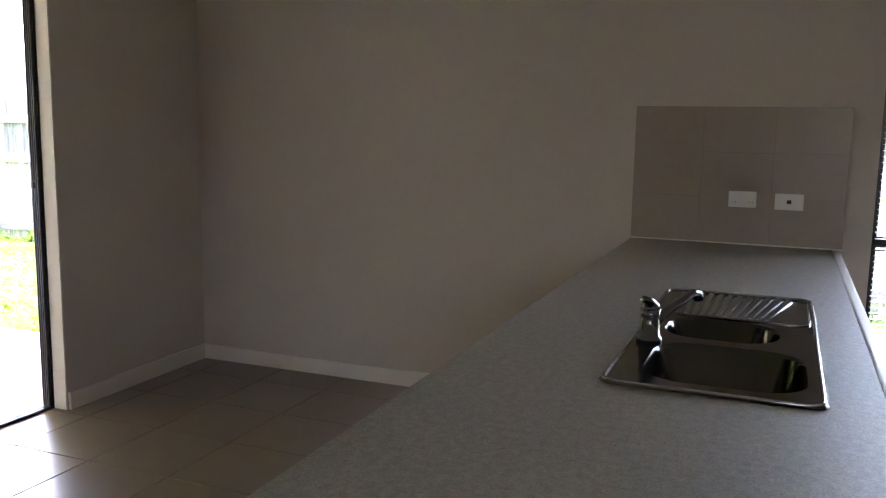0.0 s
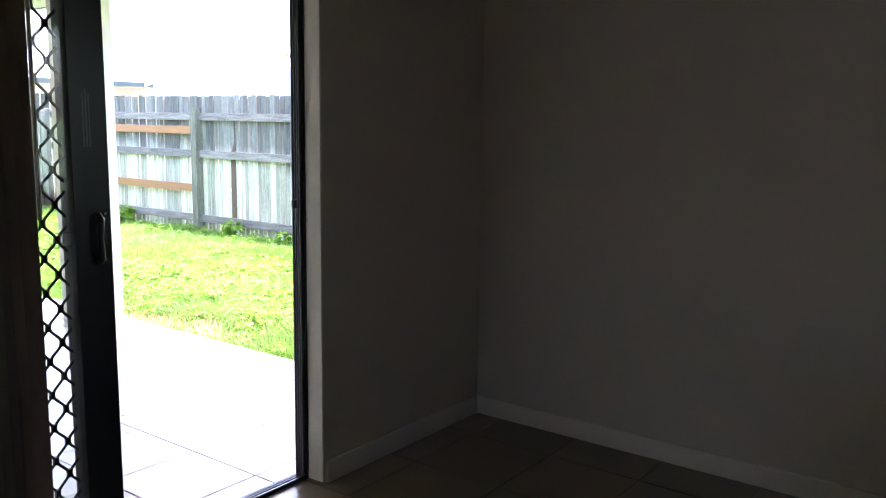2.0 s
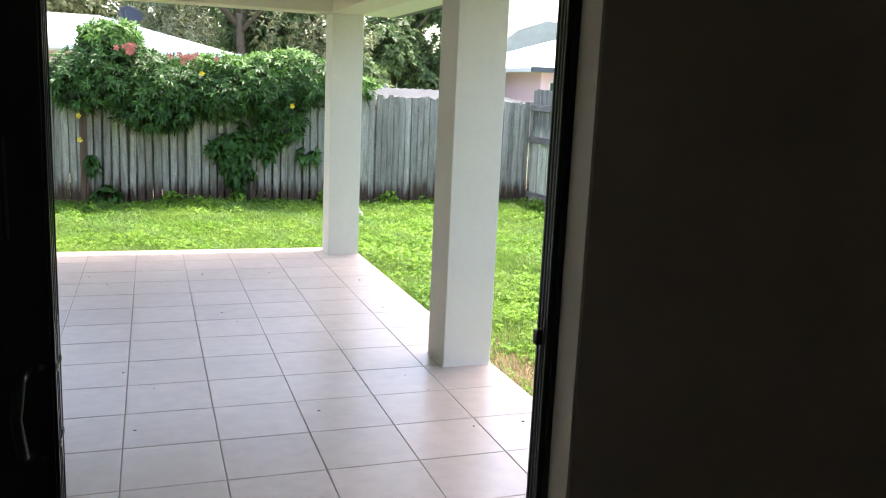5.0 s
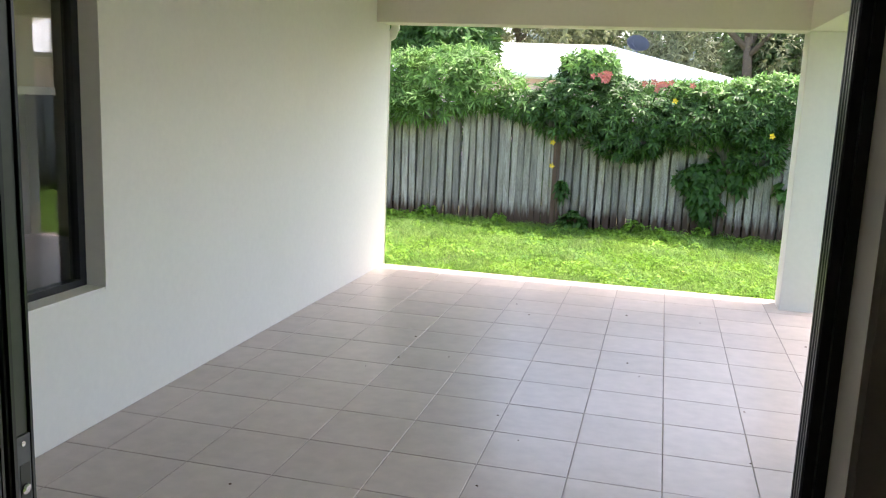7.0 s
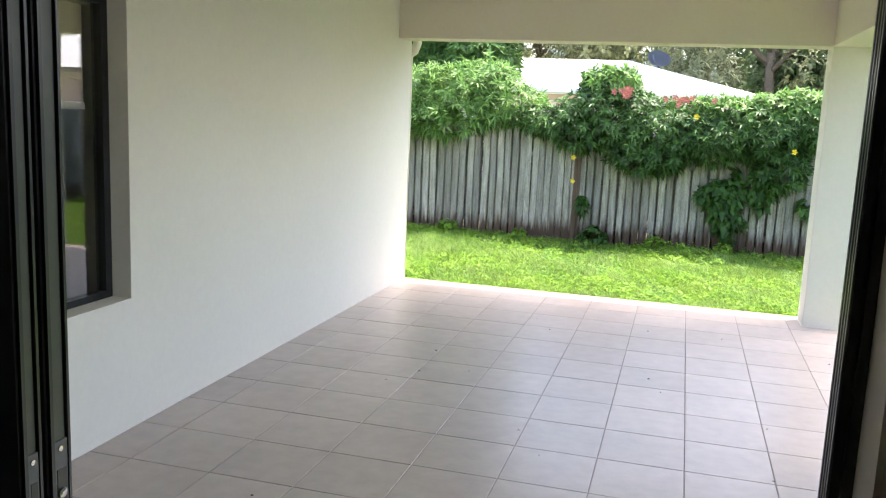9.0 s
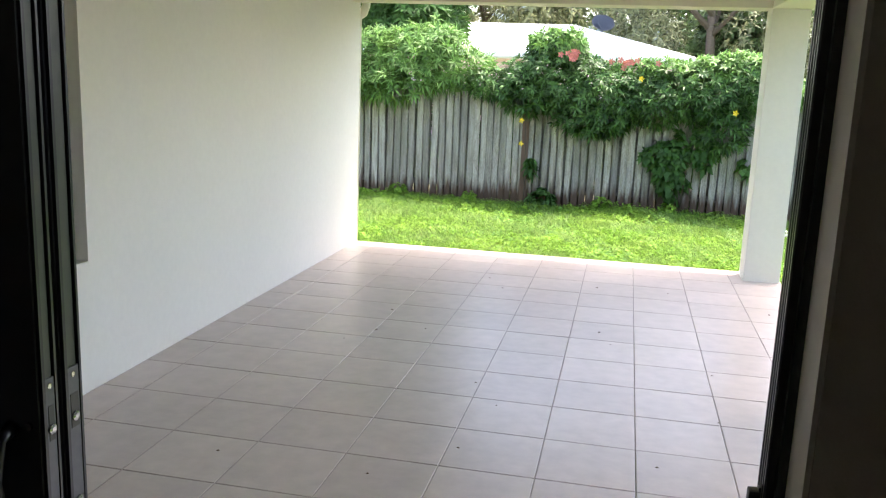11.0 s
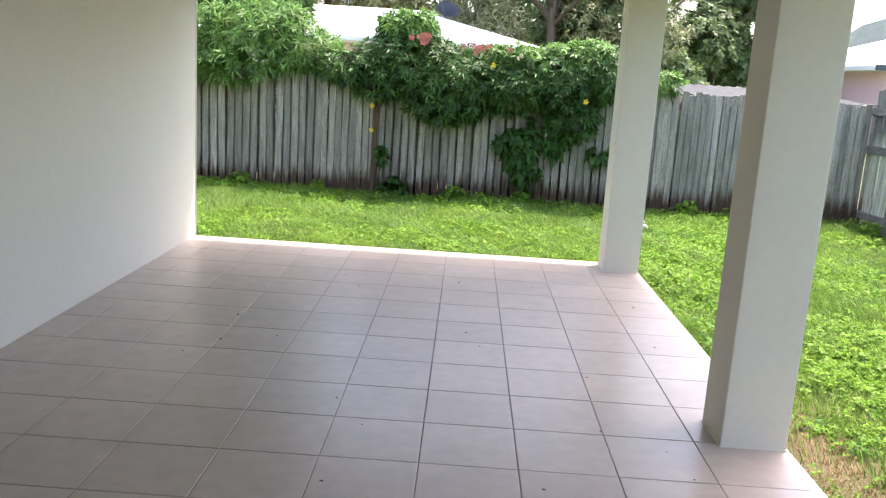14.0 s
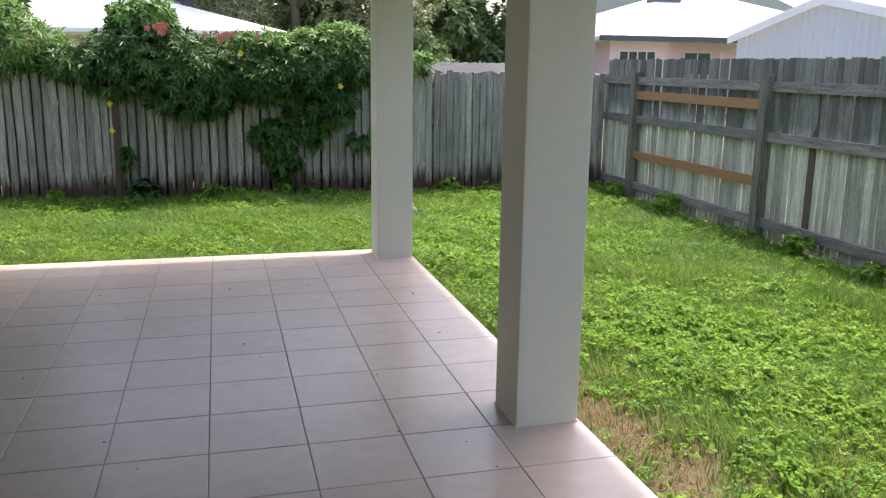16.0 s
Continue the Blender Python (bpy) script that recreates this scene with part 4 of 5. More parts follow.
def crown(name, parent, blobs, n, leaves, length, width, mat, seed, label="", **kw):
    r = np.random.default_rng(seed)
    p, ax = blob_points(blobs, n, r)
    keep = p[:, 2] > -0.05
    v, f = whorls(p[keep], ax[keep], leaves, length, width, r, **kw)
    ob = new(name, raw_mesh(name, v, f, 3, mat))
    ob.parent = parent
    return tagged(ob, label)


def limbs(parent, rows, name="stem"):
    for pts, rad in rows:
        bm = bmesh.new()
        n = len(pts)
        tube(bm, pts, [rad * (1 - 0.7 * i / (n - 1)) for i in range(n)], 7)
        part(name, bm, M_BARK, parent, smooth=True)


ole = thing("oleander_bush", "pale green bush of long whorled leaves leaning over the fence", "bush", (0, 0, 0))
limbs(ole, [([(-1.2, 13.6, -0.1), (-1.1, 13.5, 1.0), (-0.9, 13.2, 2.0)], 0.05), ([(-1.5, 13.7, -0.1), (-1.7, 13.6, 1.2), (-1.9, 13.3, 2.2)], 0.05), ([(-0.8, 13.7, -0.1), (-0.5, 13.5, 1.0), (-0.2, 13.2, 1.7)], 0.04)])
crown("crown", ole, [(-0.9, 13.15, 1.85, 0.75, 0.55, 0.42), (-0.25, 13.2, 1.72, 0.50, 0.5, 0.38), (-1.6, 13.15, 1.7, 0.7, 0.55, 0.5), (-1.0, 12.85, 1.50, 0.65, 0.30, 0.26), (-2.6, 13.3, 1.8, 0.8, 0.6, 0.5), (-0.6, 13.3, 2.05, 0.45, 0.45, 0.25)],
      1500, 9, 0.17, 0.0125, M_LEAF_LIGHT, 1)
tall = thing("tree", "dark green leafy tree behind the oleander", "tree", (0, 0, 0))
limbs(tall, [([(-2.2, 16.2, -0.1), (-2.1, 16.1, 1.5), (-1.8, 15.9, 3.2), (-1.5, 15.8, 4.6)], 0.13), ([(-2.1, 16.1, 1.4), (-1.4, 15.8, 2.6), (-0.9, 15.6, 3.6)], 0.07)], "limb")
crown("crown", tall, [(-1.5, 15.3, 2.6, 1.05, 0.8, 0.55), (-1.6, 15.6, 2.95, 1.15, 0.9, 0.75), (-2.8, 15.8, 3.4, 1.2, 1.0, 1.0), (-1.7, 15.9, 4.2, 1.4, 1.1, 1.0)], 4200, 8, 0.19, 0.026, M_LEAF_MID, 2)

vine = thing("vine", "dense dark green flowering vine hanging over the paling fence", "vine", (0, 0, 0))
limbs(vine, [([(1.2, 13.25, -0.1), (1.25, 13.2, 0.9), (1.4, 12.98, 1.55), (2.2, 12.9, 1.6), (3.3, 12.9, 1.5)], 0.03), ([(2.9, 12.93, -0.05), (2.95, 12.93, 0.6), (3.2, 12.9, 1.3)], 0.015),
             ([(0.84, 12.96, -0.05), (0.85, 12.95, 0.5), (0.8, 12.95, 1.2)], 0.01)])
MASS = [(0.32, 13.0, 1.52, 0.42, 0.3, 0.20), (1.25, 13.0, 1.65, 0.65, 0.42, 0.50), (0.80, 12.98, 1.50, 0.42, 0.35, 0.36), (1.15, 13.05, 2.02, 0.36, 0.32, 0.22), (1.85, 12.95, 1.42, 0.65, 0.40, 0.46), (2.5, 12.95, 1.45, 0.6, 0.40, 0.38),
        (3.1, 12.95, 1.50, 0.55, 0.38, 0.40), (3.7, 12.95, 1.62, 0.45, 0.38, 0.34), (1.7, 12.85, 1.10, 0.5, 0.22, 0.22), (3.35, 12.88, 1.10, 0.32, 0.2, 0.34)]
crown("foliage", vine, MASS, 3600, 8, 0.115, 0.0125, M_LEAF_DARK, 3)
crown("young_growth", vine, [(2.6, 13.0, 1.75, 0.7, 0.35, 0.17), (3.4, 13.0, 1.82, 0.6, 0.35, 0.2), (1.2, 13.0, 2.1, 0.4, 0.35, 0.16), (4.35, 13.0, 1.55, 0.35, 0.25, 0.17)], 700, 7, 0.12, 0.017, M_LEAF_LIGHT, 4, "bright green young shoots")
crown("back_growth", vine, [(-5 + 0.9 * k, 13.75, 0.75, 0.75, 0.4, 0.85) for k in range(11)], 2200, 7, 0.16, 0.03, M_LEAF_DARK, 6, "shaded growth behind the fence")
crown("creeper", vine, [(2.75, 12.93, 0.55, 0.22, 0.05, 0.42), (2.65, 12.92, 0.70, 0.30, 0.06, 0.16), (3.15, 12.92, 0.85, 0.16, 0.07, 0.32), (3.75, 12.93, 0.6, 0.16, 0.05, 0.10), (0.92, 12.94, 0.45, 0.05, 0.04, 0.12), (1.08, 12.9, 0.02, 0.18, 0.10, 0.12)],
      300, 4, 0.10, 0.042, M_LEAF_BROAD, 5, "broad heart-shaped creeper leaves", droop=0.6)


def blossom(at, mat, size, name, seed):
    r = random.Random(seed)
    bm = bmesh.new()
    for k in range(5):
        a = 2 * math.pi * k / 5 + r.uniform(-0.2, 0.2)
        c, s = math.cos(a), math.sin(a)
        pts = [(0, 0, 0), (c * 0.6 - s * 0.35, -0.25, s * 0.6 + c * 0.35), (c * 1.05, -0.12, s * 1.05), (c * 0.6 + s * 0.35, -0.25, s * 0.6 - c * 0.35)]
        bm.faces.new([bm.verts.new((p[0] * size, p[1] * size, p[2] * size)) for p in pts])
    ob = part(name, bm, mat, vine, "yellow trumpet flower" if mat is M_YELLOW else "")
    ob.location = at
    return ob


for k, at in enumerate(((0.79, 12.72, 1.07), (0.80, 12.70, 0.77), (2.28, 12.55, 1.66), (3.44, 12.55, 1.29))):
    blossom(at, M_YELLOW, 0.038, "flower", k)
r = random.Random(9)
for k in range(26):
    if k < 15:
        at = (1.42 + r.gauss(0, 0.07), 12.55 + r.uniform(-0.04, 0.06), 1.93 + r.gauss(0, 0.05))
    else:
        at = (2.12 + r.gauss(0, 0.10), 12.62 + r.uniform(-0.04, 0.06), 1.86 + r.gauss(0, 0.03))
    blossom(at, M_RED, 0.042, "red_flower", 50 + k)


def big_tree(at, h, blobs, n, mat, seed, label, leaf=0.22, lw=0.05):
    ob = thing("tree", label, "tree", at, "background trees")
    rr = random.Random(seed)
    rows = [([(0, 0, -0.2), (0.1, 0, h * 0.3), (0.0, 0.1, h * 0.6), (0.2, 0, h * 0.85)], 0.22)]
    for k in range(5):
        a = rr.uniform(0, 6.28)
        z0 = h * rr.uniform(0.3, 0.55)
        rows.append(([(0.05, 0.03, z0), (math.cos(a) * h * 0.15, math.sin(a) * h * 0.15, z0 + h * 0.15), (math.cos(a) * h * 0.3, math.sin(a) * h * 0.3, z0 + h * 0.3)], 0.09))
    limbs(ob, rows, "limb")
    crown("crown", ob, blobs, n, 6, leaf, lw, mat, seed, spread=(20, 110))
    return ob


def clumps(h, wid, seed, n=14, low=0.35):
    rr = random.Random(seed)
    return [(rr.uniform(-wid, wid), rr.uniform(-wid * 0.6, wid * 0.6), h * rr.uniform(low, 0.95), wid * rr.uniform(0.3, 0.5), wid * rr.uniform(0.3, 0.5), h * rr.uniform(0.10, 0.17)) for _ in range(n)]


big_tree((4.5, 31, -0.1), 8, clumps(8, 3.2, 11, 18), 3200, M_LEAF_OLIVE, 11, "large olive-brown feathery tree beyond the fence", 0.26, 0.035)
big_tree((7.6, 33, -0.1), 7.5, clumps(7.5, 2.8, 12, 20, 0.12), 3400, M_LEAF_FAR, 12, "dark green tree beyond the fence", 0.28, 0.07)
big_tree((1.5, 42, -0.1), 9, clumps(9, 4.0, 13, 18), 2600, M_LEAF_FAR, 13, "tall green tree beyond the fence", 0.3, 0.07)
big_tree((-4.5, 40, -0.1), 9, clumps(9, 4.0, 14, 18), 2600, M_LEAF_OLIVE, 14, "tall olive-green tree beyond the fence", 0.3, 0.06)
big_tree((11.2, 36, -0.1), 6.5, clumps(6.5, 2.6, 15, 18, 0.1), 3000, M_LEAF_FAR, 15, "dark green tree beyond the fence", 0.28, 0.07)
big_tree((15.5, 52, -0.1), 8, clumps(8, 3, 16, 12), 1500, M_LEAF_FAR, 16, "distant dark green leafy tree", 0.35, 0.09)
big_tree((54, 50, -0.1), 9, clumps(9, 4, 17, 12), 1300, M_LEAF_FAR, 17, "distant dark green leafy tree", 0.4, 0.1)
big_tree((52, 42, -0.1), 9, clumps(9, 4, 18, 12), 1300, M_LEAF_FAR, 18, "distant dark green leafy tree", 0.4, 0.1)


# ---- neighbouring buildings ----
def hip_roof(bm, x0, x1, y0, y1, z0, z1, along_x=True, over=0.5, ribs=0.0):
    x0, x1, y0, y1 = x0 - over, x1 + over, y0 - over, y1 + over
    if along_x:
        h = (y1 - y0) / 2
        ridge = ((x0 + h, y0 + h), (x1 - h, y0 + h))
    else:
        h = (x1 - x0) / 2
        ridge = ((x0 + h, y0 + h), (x0 + h, y1 - h))
    c = [bm.verts.new((x, y, z0)) for x, y in ((x0, y0), (x1, y0), (x1, y1), (x0, y1))]
    d = [bm.verts.new((x, y, z0 - 0.15)) for x, y in ((x0, y0), (x1, y0), (x1, y1), (x0, y1))]
    a, b = (bm.verts.new((*p, z1)) for p in ridge)
    if along_x:
        fs = ((c[0], c[1], b, a), (c[1], c[2], b), (c[2], c[3], a, b), (c[3], c[0], a))
    else:
        fs = ((c[0], c[1], a), (c[1], c[2], b, a), (c[2], c[3], b), (c[3], c[0], a, b))
    for f in fs:
        bm.faces.new(f)
    for i in range(4):
        bm.faces.new((c[i], d[i], d[(i + 1) % 4], c[(i + 1) % 4]))
    bm.faces.new(d[::-1])


hb = thing("house", "low neighbouring house with a white sheet-metal hip roof", "house", (0, 0, 0), "neighbouring houses")
part("wall", boxes((-9.0, 3.5, 26.5, 33.0, -0.2, 2.25)), M_PINK, hb)
bm = bmesh.new()
hip_roof(bm, -9.0, 3.5, 26.5, 33.0, 2.36, 3.42, over=0.5)
part("roof", bm, M_ROOF, hb)
part("gutter", boxes((-9.6, 4.1, 25.88, 25.99, 2.26, 2.38)), M_ROOF, hb)


def dish(at):
    ob = thing("satellite_dish", "grey satellite dish on the white roof", "satellite dish", at)
    bm = bmesh.new()
    prev = None
    for i in range(6):
        r, z = 0.37 * i / 5, 0.09 * (i / 5) ** 2
        ring = [bm.verts.new((r * math.cos(a), -z, r * 0.85 * math.sin(a))) for a in (2 * math.pi * k / 24 for k in range(24))] if i else [bm.verts.new((0, 0, 0))]
        if prev and len(prev) == 1:
            for k in range(24):
                bm.faces.new((prev[0], ring[k], ring[(k + 1) % 24]))
        elif prev:
            for k in range(24):
                bm.faces.new((prev[k], prev[(k + 1) % 24], ring[(k + 1) % 24], ring[k]))
        prev = ring
    bmesh.ops.solidify(bm, geom=bm.faces[:], thickness=0.012)
    d = part("reflector", bm, M_GREYMETAL, ob, smooth=True)
    d.rotation_euler = (radians(-35), 0, radians(20))
    d.location = (0, 0, 0.42)
    bm = bmesh.new()
    tube(bm, [(0, 0.05, -0.45), (0, 0.05, 0.42)], 0.025, 8)
    part("mast", bm, M_GREYMETAL, ob)
    bm = bmesh.new()
    tube(bm, [(0, 0, 0.25), (-0.12, -0.3, 0.42), (-0.13, -0.36, 0.55)], 0.012, 6)
    part("feed_arm", bm, M_GREYMETAL, ob)


dish((1.13, 29.5, 3.02))

pk = thing("house", "pink rendered house with a white hip roof beyond the fence", "house", (0, 0, 0), "neighbouring houses")
part("wall", boxes((15.3, 17.6, 30.0, 40.0, -0.2, 2.45), (17.6, 27.0, 30.8, 40.0, -0.2, 2.45)), M_PINK, pk)
bm = bmesh.new()
hip_roof(bm, 15.3, 27.0, 30.0, 40.0, 2.60, 4.6, over=0.6)
part("roof", bm, M_ROOF, pk)
part("gutter", boxes((14.6, 27.7, 29.26, 29.39, 2.44, 2.62)), M_GUTTER, pk)
for yy, xa, xb, n in ((30.0, 15.6, 17.1, 4), (30.8, 18.6, 19.8, 2), (30.8, 22.0, 23.6, 3)):
    w = part("window", boxes((xa, xb, yy - 0.04, yy - 0.001, 1.25, 2.16)), M_TRIM, pk, "white-framed window")
    s = (xb - xa - 0.1) / n
    for k in range(n):
        part("pane", boxes((xa + 0.08 + k * s, xa + 0.02 + (k + 1) * s, yy - 0.052, yy - 0.041, 1.32, 2.09)), M_WINDARK, w)
bm = bmesh.new()
tube(bm, [(19.95, 29.32, 2.45), (20.1, 29.7, 2.25), (20.15, 30.72, 2.15), (20.15, 30.72, 0)], 0.05, 8)
part("downpipe", bm, M_PLASTIC, pk)
part("roof_box", boxes((18.9, 20.0, 33.6, 34.4, 4.0, 4.75)), M_GREYMETAL, pk, "grey box unit on the roof")


def shed():
    ob = thing("shed", "pale grey corrugated metal shed with a gable roof", "shed", (0, 0, 0))
    x0, x1, ya, yb, ym, ze, zr = 12.0, 19.0, 11.95, 17.35, 14.8, 2.15, 2.70
    # ribbed gable wall
    bm = bmesh.new()
    n = 96
    prev = None
    for i in range(n + 1):
        y = ya + (yb - ya) * i / n
        dx = 0.018 if i % 3 == 0 else 0.0
        zt = ze + (zr - ze) * (1 - abs(y - ym) / (ym - ya if y < ym else yb - ym))
        cur = (bm.verts.new((x0 - dx, y, -0.2)), bm.verts.new((x0 - dx, y, zt)))
        if prev:
            bm.faces.new((prev[0], cur[0], cur[1], prev[1]))
        prev = cur
    part("wall", bm, M_SHED, ob)
    part("wall", boxes((x0 + 0.02, x1, ya, ya + 0.05, -0.2, ze), (x0 + 0.02, x1, yb - 0.05, yb, -0.2, ze), (x1 - 0.05, x1, ya + 0.05, yb - 0.05, -0.2, ze)), M_SHED, ob)
    for s, (p, q) in enumerate(((ya - 0.15, ym), (yb + 0.15, ym))):
        bm = bmesh.new()
        v = [bm.verts.new(c) for c in ((x0 - 0.12, p, ze - 0.02), (x1, p, ze - 0.02), (x1, q, zr + 0.03), (x0 - 0.12, q, zr + 0.03))]
        bm.faces.new(v)
        bmesh.ops.solidify(bm, geom=bm.faces[:], thickness=0.05)
        part("roof_sheet", bm, M_ROOF, ob)
        bm = bmesh.new()
        lo, hi = [[bm.verts.new((xx, *c)) for c in ((p, ze - 0.12), (p, ze + 0.03), (q, zr + 0.08), (q, zr - 0.07))] for xx in (x0 - 0.15, x0 - 0.125)]
        bm.faces.new(lo)
        bm.faces.new(hi[::-1])
        for i in range(4):
            bm.faces.new((lo[i], lo[(i + 1) % 4], hi[(i + 1) % 4], hi[i]))
        part("barge_board", bm, M_ROOF, ob)
    part("gutter", boxes((x0 - 0.1, x1, ya - 0.27, ya - 0.15, ze - 0.12, ze), bevel=0.01), M_SHED, ob)


shed()
wh = thing("house", "white-roofed house beyond the shed", "house", (0, 0, 0), "neighbouring houses")
part("wall", boxes((20.5, 32.0, 2.0, 16.5, -0.2, 2.5)), M_TRIM, wh)
bm = bmesh.new()
hip_roof(bm, 20.5, 32.0, 2.0, 16.5, 2.65, 4.2, along_x=False, over=0.6)
part("roof", bm, M_ROOF, wh)

# distant hill ridge
bm = bmesh.new()
prev = None
for i in range(41):
    a = radians(-10 + 75 * i / 40)
    r = 420
    hgt = 20 + 16 * math.sin(i * 0.35 + 0.5) + 6 * math.sin(i * 1.1)
    cur = [bm.verts.new((math.sin(a) * q, math.cos(a) * q, z)) for q, z in ((r - 60, -1), (r, max(hgt, 6)), (r + 80, -1))]
    if prev:
        bm.faces.new((prev[0], cur[0], cur[1], prev[1]))
        bm.faces.new((prev[1], cur[1], cur[2], prev[2]))
    prev = cur
solid("backdrop", bm, M_HILL, kind="structure", smooth=True)

# ---- grass ----
def lawn_points(n, rng, areas):
    w = np.array([(a[1] - a[0]) * (a[3] - a[2]) * a[4] for a in areas])
    pick = rng.choice(len(areas), n, p=w / w.sum())
    A = np.array(areas)[pick]
    return A[:, 0] + rng.random(n) * (A[:, 1] - A[:, 0]), A[:, 2] + rng.random(n) * (A[:, 3] - A[:, 2])


LATTICE = np.random.default_rng(77).random((64, 64))


def cloud(x, y, size):
    """Smooth random field of the given patch size, 0 to 1."""
    u, v = np.asarray(x) / size + 20.3, np.asarray(y) / size + 20.7
    i, j = np.floor(u).astype(int), np.floor(v).astype(int)
    a, b = u - i, v - j
    a, b = a * a * (3 - 2 * a), b * b * (3 - 2 * b)
    i, j, k, l = i % 64, j % 64, (i + 1) % 64, (j + 1) % 64
    return (LATTICE[i, j] * (1 - a) + LATTICE[k, j] * a) * (1 - b) + (LATTICE[i, l] * (1 - a) + LATTICE[k, l] * a) * b


def patchy(x, y):
    """0 to 1: where the broad-leaved weeds grow."""
    return np.clip((0.55 * cloud(x, y, 0.85) + 0.35 * cloud(y, x, 0.33) + 0.25 * cloud(x + 9, y, 0.15) - 0.32) * 2.0, 0, 1)


def bare(x, y):
    """0 to 1: the worn dry strip beside the patio."""
    e = 1.4 * np.exp(-((x - 3.76) / 0.27) ** 2) * np.exp(-((y - 5.25) / 0.90) ** 2)
    return np.clip(e * (0.2 + 1.3 * cloud(x, y, 0.22)) + 0.25 * np.clip(cloud(x + 4, y, 0.5) - 0.72, 0, 1), 0, 1)


AREAS = [(3.52, 7.1, 2.2, 9.2, 1.3), (-3.5, 7.1, 9.22, 12.98, 1.0), (3.52, 7.1, -3.0, 2.2, 0.35)]


def blades(name, n, seed, mat, hmin, hmax, wid, chance, label, tall=0.6):
    g = np.random.default_rng(seed)
    x, y = lawn_points(n, g, AREAS)
    k = g.random(n) < chance(x, y)
    x, y = x[k], y[k]
    m = len(x)
    z = lawn_z(x, y) - 0.004
    h = g.uniform(hmin, hmax, m) * (0.7 + tall * cloud(x, y + 7, 0.55))
    a = g.uniform(0, 6.283, m)
    lean = g.uniform(0.2, 1.25, m) * h
    b = g.uniform(-1.2, 1.2, m) + 6.283 * cloud(x, y + 30, 0.25)
    w = wid * g.uniform(0.6, 1.3, m)
    p = np.stack([x, y, z], -1)
    s = np.stack([np.cos(a) * w, np.sin(a) * w, np.zeros(m)], -1)
    dirv = np.stack([np.cos(b) * lean, np.sin(b) * lean, np.zeros(m)], -1)
    up = np.stack([np.zeros(m), np.zeros(m), h], -1)
    v = np.stack([p - s, p + s, p + dirv * 0.35 + up * 0.65 + s * 0.7, p + dirv * 0.35 + up * 0.65 - s * 0.7, p + dirv + up * 0.92], 1).reshape(-1, 3)
    i = np.arange(m)[:, None] * 5
    f = np.concatenate([i + np.array([[0, 1, 2]]), i + np.array([[0, 2, 3]]), i + np.array([[3, 2, 4]])], 1).ravel()
    return tagged(new(name, raw_mesh(name, v, f, 3, mat)), label, "grass", kind="stuff")


blades("grass", 520000, 21, M_BLADE, 0.03, 0.095, 0.0028, lambda x, y: np.clip(1.0 - 1.15 * bare(x, y), 0.06, 1) * (1 - 0.3 * patchy(x, y)), "short bright green lawn grass", 1.0)
blades("dry_grass", 210000, 22, M_DRY, 0.012, 0.045, 0.0028, lambda x, y: np.clip(bare(x, y) * 0.9 + 0.07, 0, 1), "dry brown grass beside the patio")


def weeds(n, seed, size, mat, shift, low, back, label, per=15, spread=0.15):
    """Low domes of broad leaves, thick where the weeds have spread."""
    g = np.random.default_rng(seed)
    x, y = lawn_points(n, g, AREAS[:2])
    k = g.random(n) < np.clip((patchy(x + shift, y - shift) - low) * 1.6, 0.10, 1) * np.where(y > 9.2, back, np.clip((y - 4.5) / 1.4, 0.20, 1)) * np.clip(1 - 0.85 * bare(x, y), 0, 1)
    x, y = x[k], y[k]
    m = len(x)
    rad = np.repeat(g.uniform(0.05, spread, m), per)
    top = np.repeat(g.uniform(0.03, 0.10, m) * (0.6 + 0.8 * patchy(x + shift, y - shift)), per)
    a, q = g.uniform(0, 6.283, m * per), np.sqrt(g.random(m * per))
    px, py = np.repeat(x, per) + rad * q * np.cos(a), np.repeat(y, per) + rad * q * np.sin(a)
    ok = ~((px < 3.53) & (py < 9.23))
    h = top * (1 - 0.75 * q ** 2) * g.uniform(0.5, 1.15, m * per)
    c = np.stack([px, py, lawn_z(px, py) + 0.008 + h], -1)[ok]
    ax = np.stack([0.6 * q * np.cos(a) + g.normal(0, 0.35, m * per), 0.6 * q * np.sin(a) + g.normal(0, 0.35, m * per), np.ones(m * per)], -1)[ok]
    v, f = whorls(c, ax, 3, size, size * 0.36, g, droop=0.3, spread=(45, 95))
    return tagged(new("weeds", raw_mesh("weeds", v, f, 3, mat)), label, "weeds", kind="stuff")


weeds(6500, 23, 0.036, M_WEED, 0.0, 0.24, 0.5, "bright broad-leaved weeds growing through the lawn")
weeds(8500, 24, 0.025, M_WEED, 0.25, 0.12, 1.0, "small bright weeds growing through the lawn")
weeds(3200, 25, 0.020, M_WEED_DARK, 3.1, 0.3, 0.7, "dark green small-leaved creeping weeds in the lawn", per=26, spread=0.16)

# ---- taller weeds along the fences ----
tall_weed = thing("tall_weed", "leafy green weed growing at the foot of the fence", "weed", (6.98, 10.9, LAWN), "weeds along the fences")
bm = bmesh.new()
for k in range(5):
    a = 1.3 * k
    tube(bm, [(0.02 * math.cos(a), 0.02 * math.sin(a), 0), (0.07 * math.cos(a), 0.07 * math.sin(a), 0.12), (0.12 * math.cos(a), 0.12 * math.sin(a), 0.22)], [0.004, 0.003, 0.002], 5)
part("stem", bm, M_LEAF_MID, tall_weed)
crown("leaf_mass", tall_weed, [(0, 0, 0.13, 0.15, 0.15, 0.12)], 60, 5, 0.06, 0.018, M_WEED, 61, droop=0.4)
